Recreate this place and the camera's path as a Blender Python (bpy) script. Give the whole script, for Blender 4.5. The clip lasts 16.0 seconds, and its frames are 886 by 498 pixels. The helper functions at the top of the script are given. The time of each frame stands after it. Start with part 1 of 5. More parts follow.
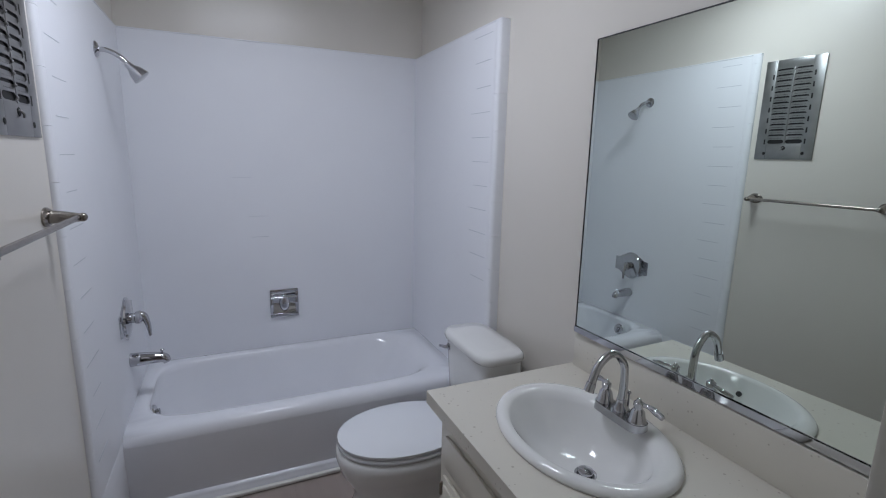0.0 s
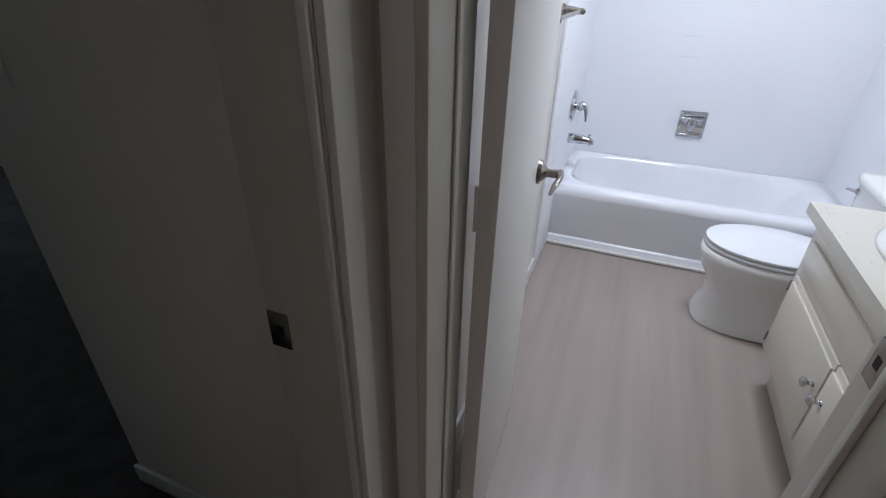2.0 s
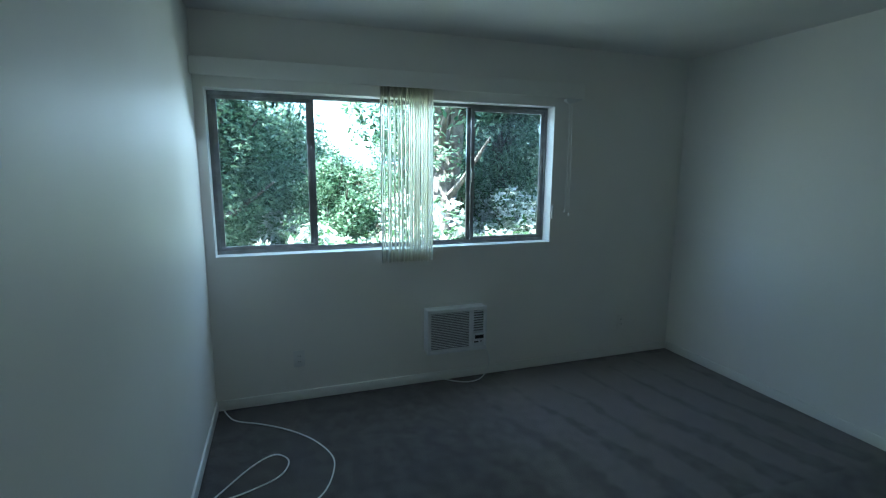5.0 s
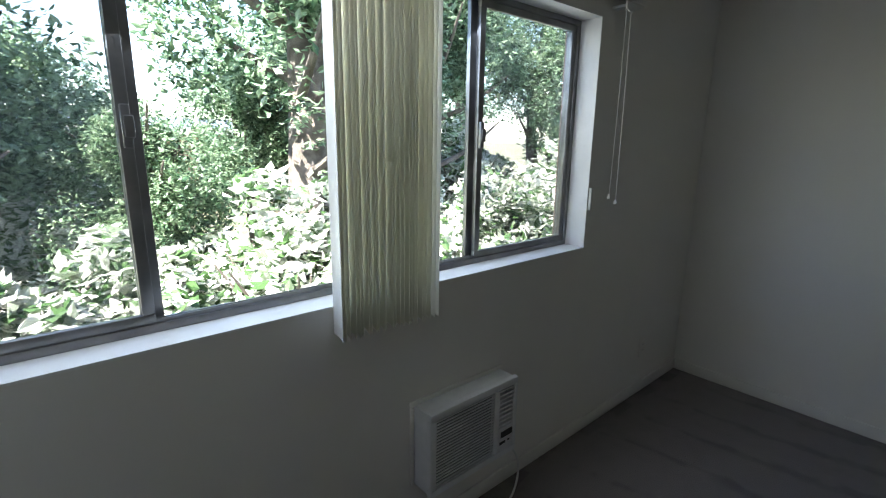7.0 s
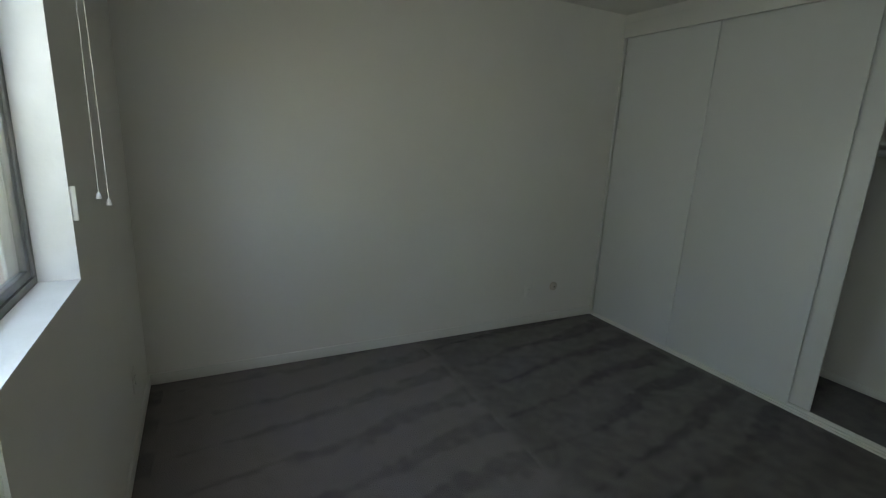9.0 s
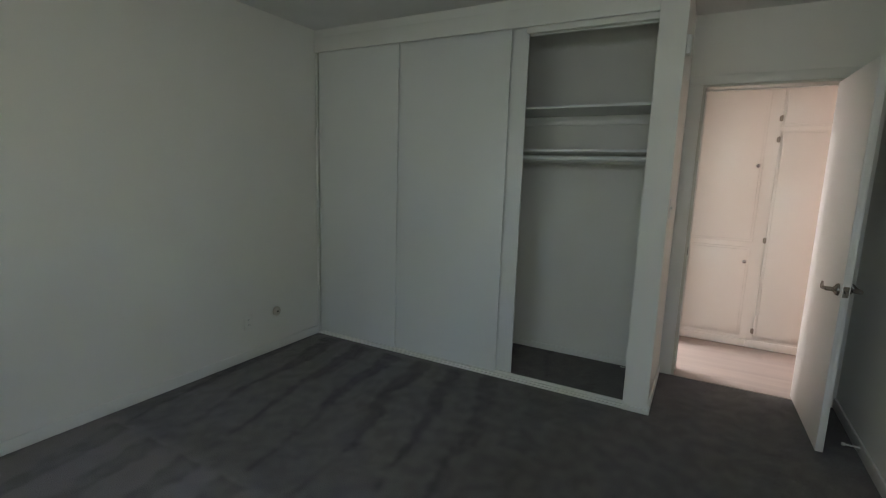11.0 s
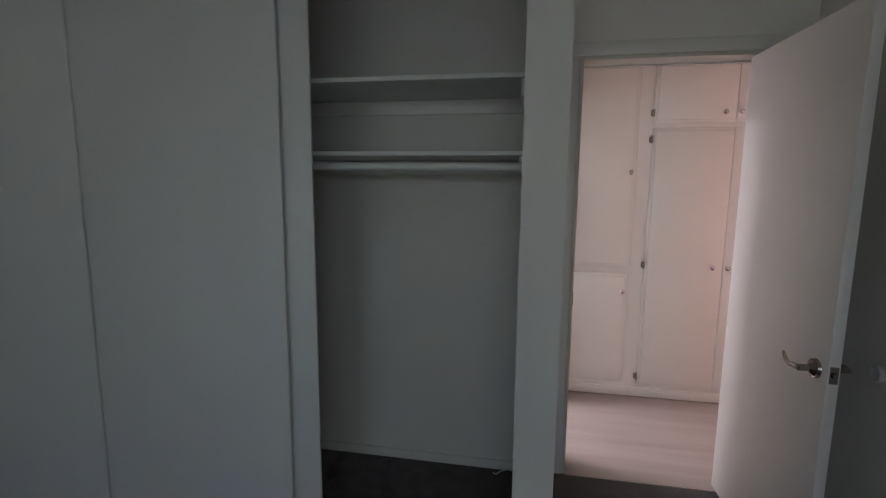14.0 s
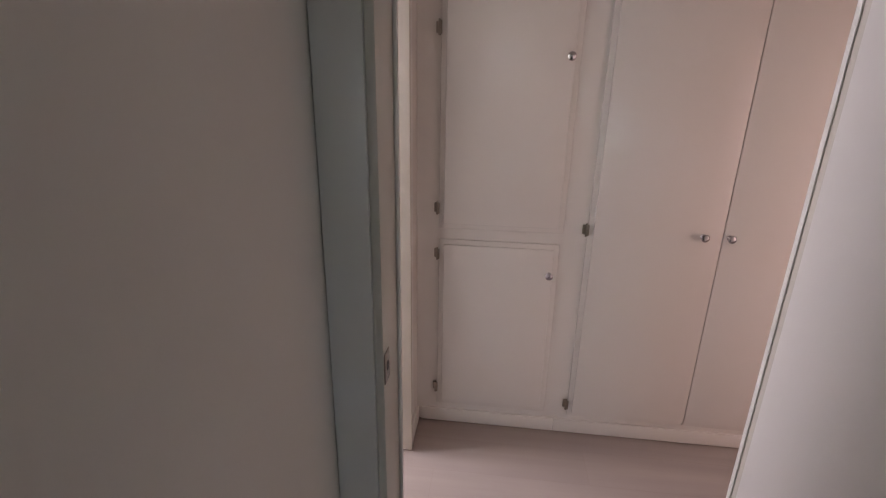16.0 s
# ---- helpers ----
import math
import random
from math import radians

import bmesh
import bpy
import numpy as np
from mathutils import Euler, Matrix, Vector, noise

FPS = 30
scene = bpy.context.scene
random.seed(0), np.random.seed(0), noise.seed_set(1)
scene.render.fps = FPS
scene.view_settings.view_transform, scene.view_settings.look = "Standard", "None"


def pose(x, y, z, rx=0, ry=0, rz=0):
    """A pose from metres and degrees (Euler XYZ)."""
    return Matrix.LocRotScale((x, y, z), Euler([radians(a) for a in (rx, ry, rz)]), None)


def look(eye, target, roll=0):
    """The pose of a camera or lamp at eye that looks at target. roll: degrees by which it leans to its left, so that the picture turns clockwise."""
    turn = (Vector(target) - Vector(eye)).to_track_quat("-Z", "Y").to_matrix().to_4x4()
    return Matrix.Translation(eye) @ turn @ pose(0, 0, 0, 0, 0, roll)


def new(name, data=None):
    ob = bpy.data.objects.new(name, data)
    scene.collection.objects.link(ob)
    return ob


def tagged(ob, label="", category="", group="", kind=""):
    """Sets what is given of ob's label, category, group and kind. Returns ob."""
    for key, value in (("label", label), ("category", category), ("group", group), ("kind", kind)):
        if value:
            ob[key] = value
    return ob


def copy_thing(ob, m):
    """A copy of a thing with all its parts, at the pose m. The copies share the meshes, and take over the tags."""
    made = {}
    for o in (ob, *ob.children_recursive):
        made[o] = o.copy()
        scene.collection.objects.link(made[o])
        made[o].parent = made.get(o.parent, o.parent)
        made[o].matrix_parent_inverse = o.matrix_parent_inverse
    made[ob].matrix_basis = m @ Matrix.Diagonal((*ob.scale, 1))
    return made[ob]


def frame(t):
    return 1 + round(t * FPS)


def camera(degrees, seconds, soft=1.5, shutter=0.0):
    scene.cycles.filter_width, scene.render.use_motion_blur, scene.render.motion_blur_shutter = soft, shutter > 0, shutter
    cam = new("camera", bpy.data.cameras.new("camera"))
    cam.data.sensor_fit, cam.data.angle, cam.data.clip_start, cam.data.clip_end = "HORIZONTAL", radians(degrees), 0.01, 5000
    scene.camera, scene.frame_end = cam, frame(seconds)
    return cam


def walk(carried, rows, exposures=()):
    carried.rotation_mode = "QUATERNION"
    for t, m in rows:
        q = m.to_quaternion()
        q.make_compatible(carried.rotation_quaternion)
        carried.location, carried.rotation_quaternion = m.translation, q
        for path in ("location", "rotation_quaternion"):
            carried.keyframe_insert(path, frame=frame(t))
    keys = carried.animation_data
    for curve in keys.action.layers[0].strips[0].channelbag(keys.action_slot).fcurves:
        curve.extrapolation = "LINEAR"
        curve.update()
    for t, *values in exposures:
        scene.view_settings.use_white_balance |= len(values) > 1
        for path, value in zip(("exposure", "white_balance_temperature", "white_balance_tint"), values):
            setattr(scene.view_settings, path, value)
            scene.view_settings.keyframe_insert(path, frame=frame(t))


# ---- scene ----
cam = camera(86.1, 16.0, soft=1.1)
# seconds, eye, target, roll
PATH = [
    (0, (0.524, 0.171, 1.461), (1.337, 1.959, 1.08), 1.3),
    (0.5, (0.55, 0.073, 1.415), (1.104, 1.925, 0.901), 1.3),
    (1, (0.532, -0.157, 1.394), (0.822, 1.7, 0.711), 1.1),
    (1.5, (0.483, -0.344, 1.393), (0.37, 1.454, 0.524), 1.6),
    (2, (0.428, -0.425, 1.382), (-0.2, 1.195, 0.391), 1.4),
    (2.5, (0.333, -0.45, 1.409), (-0.864, 0.859, 0.484), -0.3),
    (3, (0.254, -0.442, 1.482), (-1.343, 0.506, 0.740), -0.9),
    (3.5, (0.159, -0.492, 1.534), (-1.640, 0.230, 1.038), 0.0),
    (4, (-0.175, -0.547, 1.587), (-2.044, 0.059, 1.212), 0.0),
    (4.2, (-0.285, -0.525, 1.602), (-2.160, 0.067, 1.235), 0.2),
    (6.3, (-2.358, -0.461, 1.562), (-4.096, 0.482, 1.259), 0.7),
    (6.5, (-2.543, -0.472, 1.554), (-4.223, 0.561, 1.22), 0.9),
    (7, (-2.947, -0.463, 1.53), (-4.416, 0.818, 1.082), 0.9),
    (7.5, (-3.338, -0.36, 1.536), (-4.336, 1.256, 0.911), 4.1),
    (8, (-3.522, -0.234, 1.498), (-3.846, 1.637, 0.871), 3.2),
    (8.5, (-3.714, -0.229, 1.502), (-3.314, 1.649, 0.941), 3.3),
    (9, (-3.838, -0.223, 1.526), (-2.947, 1.504, 1.053), 2.9),
    (9.5, (-3.886, -0.23, 1.424), (-2.68, 1.328, 1.079), 2.1),
    (10, (-3.874, -0.212, 1.414), (-2.438, 1.149, 1.119), 2.0),
    (12.3, (-3.371, 0.201, 1.43), (-1.47, 0.741, 1.121), 0.5),
    (12.5, (-3.296, 0.247, 1.434), (-1.381, 0.747, 1.151), 0.0),
    (13, (-3.052, 0.353, 1.518), (-1.113, 0.749, 1.233), -0.2),
    (13.5, (-2.741, 0.302, 1.519), (-0.792, 0.662, 1.248), 0.1),
    (14, (-2.342, 0.217, 1.48), (-0.394, 0.576, 1.2), 0.5),
    (14.5, (-1.907, 0.171, 1.479), (0.032, 0.497, 1.114), 0.4),
    (15, (-1.532, 0.01, 1.473), (0.396, 0.31, 1.032), -0.2),
    (15.5, (-1.154, -0.075, 1.443), (0.759, 0.153, 0.901), 1.5),
    (16, (-0.788, -0.199, 1.442), (1.094, 0.021, 0.801), 1.0),
]
walk(cam, [(t, look(eye, target, roll)) for t, eye, target, roll in PATH],
     [(0.0, 0.33, 5900, 11), (1.0, 0.60, 5900, 10), (1.5, 1.3, 5850, 9), (2.2, 1.6, 5850, 10), (3.0, 3.75, 5100, 5), (3.5, 3.75, 5250, -2), (4.2, 3.5, 4850, -6), (6.3, 3.3, 6250, 18), (7.3, 3.05, 6600, 20), (8.3, 3.12, 6900, 18), (9.5, 3.8, 7000, 12),
      (12.5, 3.6, 6800, 20), (14.0, 3.25, 6600, 24), (16.0, 3.05, 6700, 25)])

# ---- light: world, sun, lamps, exposure ----
SUN_ELEV, SUN_AZ = radians(55), radians(155)
world = bpy.data.worlds.new("world")
scene.world = world
world.use_nodes = True
wn = world.node_tree.nodes
sky = wn.new("ShaderNodeTexSky")
sky.sky_type = "NISHITA"
sky.sun_disc = False
sky.sun_elevation, sky.sun_rotation = SUN_ELEV, SUN_AZ
wn["Background"].inputs[1].default_value = 0.15
world.node_tree.links.new(sky.outputs[0], wn["Background"].inputs[0])

sun = new("sun", bpy.data.lights.new("sun", "SUN"))
sun.data.energy, sun.data.angle, sun.data.color = 5.0, radians(0.5), (1.0, 0.95, 0.88)
sd = Vector((math.sin(SUN_AZ) * math.cos(SUN_ELEV), math.cos(SUN_AZ) * math.cos(SUN_ELEV), math.sin(SUN_ELEV)))
sun.matrix_world = look(sd * 30, (0, 0, 0))


def area(name, place, target, sx, sy, power, color):
    lamp = new(name, bpy.data.lights.new(name, "AREA"))
    lamp.data.shape, lamp.data.size, lamp.data.size_y = "RECTANGLE", sx, sy
    lamp.data.energy, lamp.data.color = power, color
    lamp.matrix_world = look(place, target)
    return lamp


# daylight of the sky and sunlit trees, standing in the window opening
area("window_daylight", (-4.28, 0.32, 1.50), (0, 0.50, 0.35), 2.3, 0.86, 0.40, (0.88, 0.96, 0.86))
area("window_skylight", (-4.30, 0.32, 1.86), (-2.75, 0.55, 0.55), 2.3, 0.36, 0.95, (0.72, 0.86, 1.0))
# two-tube light under the bathroom ceiling
area("bathroom_ceiling_light", (0.70, 1.70, 2.44), (0.70, 1.7001, 0), 0.56, 0.26, 9.0, (0.95, 0.96, 1.0))
# added fill for the cabinets, from an unseen opening made in the hall wall
area("hall_fill_light", (0.07, -2.10, 1.15), (1.02, -1.45, 1.15), 0.70, 1.7, 1.25, (1.0, 0.74, 0.66))


# ---- materials ----
def mat(name, color, rough=0.5, metal=0.0, color2=None, scale=4.0, bump=0.0, bump_scale=80.0, detail=4.0, spec=0.5, rough2=None):
    """A surface with variation at two scales and a fine relief."""
    m = bpy.data.materials.new(name)
    m.use_nodes = True
    n, l = m.node_tree.nodes, m.node_tree.links
    b = n["Principled BSDF"]
    b.inputs["Base Color"].default_value = (*color, 1)
    b.inputs["Roughness"].default_value = rough
    b.inputs["Metallic"].default_value = metal
    b.inputs["Specular IOR Level"].default_value = spec
    tc = n.new("ShaderNodeTexCoord")
    if color2:
        t = n.new("ShaderNodeTexNoise")
        t.inputs["Scale"].default_value, t.inputs["Detail"].default_value = scale, detail
        l.new(tc.outputs["Object"], t.inputs["Vector"])
        mix = n.new("ShaderNodeMix")
        mix.data_type = "RGBA"
        mix.inputs[6].default_value, mix.inputs[7].default_value = (*color, 1), (*color2, 1)
        ramp = n.new("ShaderNodeMapRange")
        ramp.inputs[1].default_value, ramp.inputs[2].default_value = 0.35, 0.65
        l.new(t.outputs[0], ramp.inputs[0])
        l.new(ramp.outputs[0], mix.inputs[0])
        l.new(mix.outputs[2], b.inputs["Base Color"])
        if rough2 is not None:
            rr = n.new("ShaderNodeMapRange")
            rr.inputs[3].default_value, rr.inputs[4].default_value = rough, rough2
            l.new(t.outputs[0], rr.inputs[0])
            l.new(rr.outputs[0], b.inputs["Roughness"])
    if bump:
        t2 = n.new("ShaderNodeTexNoise")
        t2.inputs["Scale"].default_value, t2.inputs["Detail"].default_value = bump_scale, 3
        l.new(tc.outputs["Object"], t2.inputs["Vector"])
        bp = n.new("ShaderNodeBump")
        bp.inputs["Strength"].default_value, bp.inputs["Distance"].default_value = bump, 0.002
        l.new(t2.outputs[0], bp.inputs["Height"])
        l.new(bp.outputs[0], b.inputs["Normal"])
    return m


M = {}
M["wall"] = mat("wall_paint", (0.80, 0.785, 0.74), 0.45, color2=(0.77, 0.75, 0.70), scale=1.3, bump=0.10, bump_scale=90, rough2=0.6)
M["bathwall"] = mat("bath_wall_paint", (0.72, 0.685, 0.63), 0.30, color2=(0.69, 0.655, 0.60), scale=1.5, bump=0.08, bump_scale=90)
M["ceiling"] = mat("ceiling_paint", (0.76, 0.75, 0.72), 0.9, color2=(0.72, 0.71, 0.68), scale=2, bump=0.8, bump_scale=70)
M["trim"] = mat("trim_paint", (0.78, 0.77, 0.73), 0.28, color2=(0.75, 0.74, 0.69), scale=3, bump=0.2, bump_scale=60)
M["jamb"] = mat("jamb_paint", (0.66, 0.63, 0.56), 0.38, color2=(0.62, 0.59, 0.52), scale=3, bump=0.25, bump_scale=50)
M["door"] = mat("door_paint", (0.80, 0.78, 0.75), 0.5, color2=(0.77, 0.75, 0.72), scale=1.2, bump=0.2, bump_scale=45)
M["panel"] = mat("closet_panel_paint", (0.78, 0.79, 0.77), 0.4, color2=(0.76, 0.77, 0.75), scale=1.0, bump=0.15, bump_scale=60)
M["cabinet"] = mat("cabinet_enamel", (0.80, 0.77, 0.73), 0.18, color2=(0.78, 0.75, 0.70), scale=1.5, bump=0.10, bump_scale=11, rough2=0.28)
M["vanity"] = mat("vanity_paint", (0.74, 0.71, 0.62), 0.28, color2=(0.71, 0.67, 0.58), scale=3, bump=0.2, bump_scale=50)
M["acrylic"] = mat("surround_gloss", (0.85, 0.86, 0.90), 0.45, color2=(0.83, 0.84, 0.88), scale=2, bump=0.03, bump_scale=7, spec=0.35)
M["enamel"] = mat("tub_enamel", (0.85, 0.86, 0.90), 0.1, color2=(0.82, 0.83, 0.87), scale=3, bump=0.08, bump_scale=12)
M["china"] = mat("toilet_china", (0.80, 0.80, 0.79), 0.08, color2=(0.78, 0.78, 0.77), scale=3)
M["seat"] = mat("seat_plastic", (0.82, 0.84, 0.88), 0.2)
M["chrome"] = mat("chrome", (0.52, 0.52, 0.54), 0.025, 1.0)
M["nickel"] = mat("brushed_nickel", (0.35, 0.32, 0.29), 0.26, 1.0, color2=(0.30, 0.27, 0.245), scale=40)
M["steel"] = mat("grille_steel", (0.36, 0.36, 0.36), 0.38, 1.0, color2=(0.30, 0.30, 0.30), scale=12)
M["hinge"] = mat("hinge_bronze", (0.30, 0.26, 0.22), 0.35, 0.9)
M["alu"] = mat("window_aluminium", (0.30, 0.30, 0.30), 0.42, 0.85, color2=(0.22, 0.22, 0.22), scale=10)
# near-black: the shade inside holes put into colour, also plain black parts
M["dark"] = mat("hole_shade_black", (0.015, 0.015, 0.016), 0.7)
M["black"] = mat("black_rubber", (0.03, 0.03, 0.03), 0.6)
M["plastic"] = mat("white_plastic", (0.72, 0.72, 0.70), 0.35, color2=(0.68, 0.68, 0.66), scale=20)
M["beige"] = mat("aged_plastic", (0.55, 0.50, 0.42), 0.4)
M["acplastic"] = mat("conditioner_plastic", (0.78, 0.79, 0.80), 0.38, color2=(0.72, 0.73, 0.74), scale=15)
M["intake"] = mat("intake_filter", (0.17, 0.18, 0.19), 0.7)
M["cord"] = mat("white_cord", (0.72, 0.72, 0.70), 0.5)


def mirror_mat():
    m = mat("mirror_silver", (0.79, 0.86, 0.81), 0.0, 1.0)
    return m


def glass_mat():
    m = bpy.data.materials.new("window_glass")
    m.use_nodes = True
    n, l = m.node_tree.nodes, m.node_tree.links
    out = n["Material Output"]
    n.remove(n["Principled BSDF"])
    tr, gl, mx, fr, pw = n.new("ShaderNodeBsdfTransparent"), n.new("ShaderNodeBsdfGlossy"), n.new("ShaderNodeMixShader"), n.new("ShaderNodeLayerWeight"), n.new("ShaderNodeMath")
    pw.operation, pw.inputs[1].default_value, pw.use_clamp = "POWER", 4.0, True
    tr.inputs[0].default_value = (0.93, 0.96, 0.95, 1)
    gl.inputs["Roughness"].default_value = 0.02
    l.new(fr.outputs["Facing"], pw.inputs[0]), l.new(pw.outputs[0], mx.inputs[0]), l.new(tr.outputs[0], mx.inputs[1]), l.new(gl.outputs[0], mx.inputs[2]), l.new(mx.outputs[0], out.inputs[0])
    return m


def carpet_mat():
    """Dark grey cut pile with the lighter and darker lanes that a vacuum cleaner leaves, and window light painted in.
    """
    m = mat("carpet_pile", (0.050, 0.046, 0.043), 0.95, spec=0.1)
    n, l = m.node_tree.nodes, m.node_tree.links
    b = n["Principled BSDF"]
    tc = n.new("ShaderNodeTexCoord")
    sep = n.new("ShaderNodeSeparateXYZ"); l.new(tc.outputs["Object"], sep.inputs[0])

    def noise(scale, detail):
        t = n.new("ShaderNodeTexNoise")
        t.inputs["Scale"].default_value, t.inputs["Detail"].default_value = scale, detail
        l.new(tc.outputs["Object"], t.inputs[0])
        return t.outputs[0]

    def calc(op, *args):
        m_ = n.new("ShaderNodeMath"); m_.operation = op
        for k, v in enumerate(args):
            if isinstance(v, (int, float)):
                m_.inputs[k].default_value = v
            else:
                l.new(v, m_.inputs[k])
        return m_.outputs[0]

    def smooth(v, a, b_, lo=0.0, hi=1.0):
        r = n.new("ShaderNodeMapRange"); r.interpolation_type = "SMOOTHSTEP"
        for k, q in enumerate((a, b_, lo, hi)):
            if isinstance(q, (int, float)):
                r.inputs[k + 1].default_value = q
            else:
                l.new(q, r.inputs[k + 1])
        l.new(v, r.inputs[0])
        return r.outputs[0]
    # the cleaner's strokes: wedges of brushed pile, wide at their near end, in sections across the room
    slow, mid, fine = noise(1.3, 2), noise(11.0, 6), noise(170, 4)
    w = calc("FRACT", calc("MULTIPLY_ADD", sep.outputs[0], 0.60, calc("MULTIPLY_ADD", slow, 0.10, 1.43)))
    lane = calc("ADD", calc("MULTIPLY", sep.outputs[1], 3.3), calc("ADD", calc("MULTIPLY", sep.outputs[0], -0.6), calc("MULTIPLY", slow, 1.0)))
    d = calc("ABSOLUTE", calc("SUBTRACT", calc("FRACT", calc("ADD", lane, 10.0)), 0.5))
    d = calc("ADD", d, calc("MULTIPLY_ADD", mid, 0.26, -0.13))
    width = calc("MULTIPLY_ADD", w, 0.30, -0.05)
    pile = smooth(calc("SUBTRACT", d, width), -0.07, 0.10)
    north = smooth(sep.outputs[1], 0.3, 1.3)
    # window-side section lightened: daylight on the carpet painted into its tone
    window_glow = smooth(sep.outputs[0], -2.38, -2.52, 0.0, 0.58)
    strokes = calc("MULTIPLY", calc("ADD", calc("MULTIPLY", pile, 0.43), calc("SUBTRACT", window_glow, 0.22)), north)
    blot = smooth(mid, 0.36, 0.66, -0.14, 0.14)
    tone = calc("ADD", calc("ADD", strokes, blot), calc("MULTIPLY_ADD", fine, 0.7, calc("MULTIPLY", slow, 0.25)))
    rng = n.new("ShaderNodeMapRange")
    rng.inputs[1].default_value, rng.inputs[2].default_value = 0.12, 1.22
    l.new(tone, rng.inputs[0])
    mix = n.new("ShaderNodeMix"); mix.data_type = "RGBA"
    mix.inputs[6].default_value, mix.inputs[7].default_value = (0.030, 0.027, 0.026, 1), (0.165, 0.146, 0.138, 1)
    l.new(rng.outputs[0], mix.inputs[0]); l.new(mix.outputs[2], b.inputs["Base Color"])
    bp = n.new("ShaderNodeBump"); bp.inputs["Strength"].default_value, bp.inputs["Distance"].default_value = 0.9, 0.006
    l.new(fine, bp.inputs["Height"]); l.new(bp.outputs[0], b.inputs["Normal"])
    b.inputs["Sheen Weight"].default_value = 0.25
    return m


def vinyl_mat():
    """Light taupe wood-look vinyl planks, running along y."""
    m = mat("vinyl_planks", (0.36, 0.30, 0.27), 0.38)
    n, l = m.node_tree.nodes, m.node_tree.links
    b = n["Principled BSDF"]
    tc = n.new("ShaderNodeTexCoord")
    rot = n.new("ShaderNodeMapping"); rot.inputs["Rotation"].default_value = (0, 0, radians(90))
    l.new(tc.outputs["Object"], rot.inputs[0])
    brick = n.new("ShaderNodeTexBrick")
    brick.inputs["Color1"].default_value, brick.inputs["Color2"].default_value = (0.375, 0.316, 0.286, 1), (0.362, 0.305, 0.276, 1)
    brick.inputs["Mortar"].default_value = (0.345, 0.285, 0.255, 1)
    brick.inputs["Scale"].default_value, brick.inputs["Mortar Size"].default_value = 1.0, 0.0009
    brick.inputs["Brick Width"].default_value, brick.inputs["Row Height"].default_value = 1.22, 0.18
    l.new(rot.outputs[0], brick.inputs[0])
    st = n.new("ShaderNodeMapping"); st.inputs["Scale"].default_value = (13, 0.9, 1)
    l.new(tc.outputs["Object"], st.inputs[0])
    grain = n.new("ShaderNodeTexNoise"); grain.inputs["Scale"].default_value, grain.inputs["Detail"].default_value = 1.0, 7
    l.new(st.outputs[0], grain.inputs[0])
    mix = n.new("ShaderNodeMix"); mix.data_type = "RGBA"; mix.blend_type = "MULTIPLY"; mix.inputs[0].default_value = 1.0
    rng = n.new("ShaderNodeMapRange"); rng.inputs[1].default_value, rng.inputs[2].default_value, rng.inputs[3].default_value, rng.inputs[4].default_value = 0.3, 0.7, 0.89, 1.06
    l.new(grain.outputs[0], rng.inputs[0]); l.new(brick.outputs[0], mix.inputs[6]); l.new(rng.outputs[0], mix.inputs[7])
    l.new(mix.outputs[2], b.inputs["Base Color"])
    bp = n.new("ShaderNodeBump"); bp.inputs["Strength"].default_value, bp.inputs["Distance"].default_value = 0.25, 0.001
    l.new(grain.outputs[0], bp.inputs["Height"]); l.new(bp.outputs[0], b.inputs["Normal"])
    return m


def speckle_mat():
    """Cream cast-stone worktop with sparse darker flecks."""
    m = mat("worktop_cultured_stone", (0.66, 0.63, 0.56), 0.28)
    n, l = m.node_tree.nodes, m.node_tree.links
    b = n["Principled BSDF"]
    tc = n.new("ShaderNodeTexCoord")
    v = n.new("ShaderNodeTexVoronoi"); v.inputs["Scale"].default_value = 48
    l.new(tc.outputs["Object"], v.inputs[0])
    nz = n.new("ShaderNodeTexNoise"); nz.inputs["Scale"].default_value = 14
    l.new(tc.outputs["Object"], nz.inputs[0])
    sub = n.new("ShaderNodeMath"); sub.operation = "MULTIPLY_ADD"; sub.inputs[1].default_value = -0.42
    l.new(nz.outputs[0], sub.inputs[0]); l.new(v.outputs[0], sub.inputs[2])
    rng = n.new("ShaderNodeMapRange"); rng.inputs[1].default_value, rng.inputs[2].default_value = -0.16, -0.08
    l.new(sub.outputs[0], rng.inputs[0])
    mix = n.new("ShaderNodeMix"); mix.data_type = "RGBA"
    mix.inputs[6].default_value, mix.inputs[7].default_value = (0.46, 0.42, 0.36, 1), (0.66, 0.63, 0.56, 1)
    l.new(rng.outputs[0], mix.inputs[0]); l.new(mix.outputs[2], b.inputs["Base Color"])
    return m


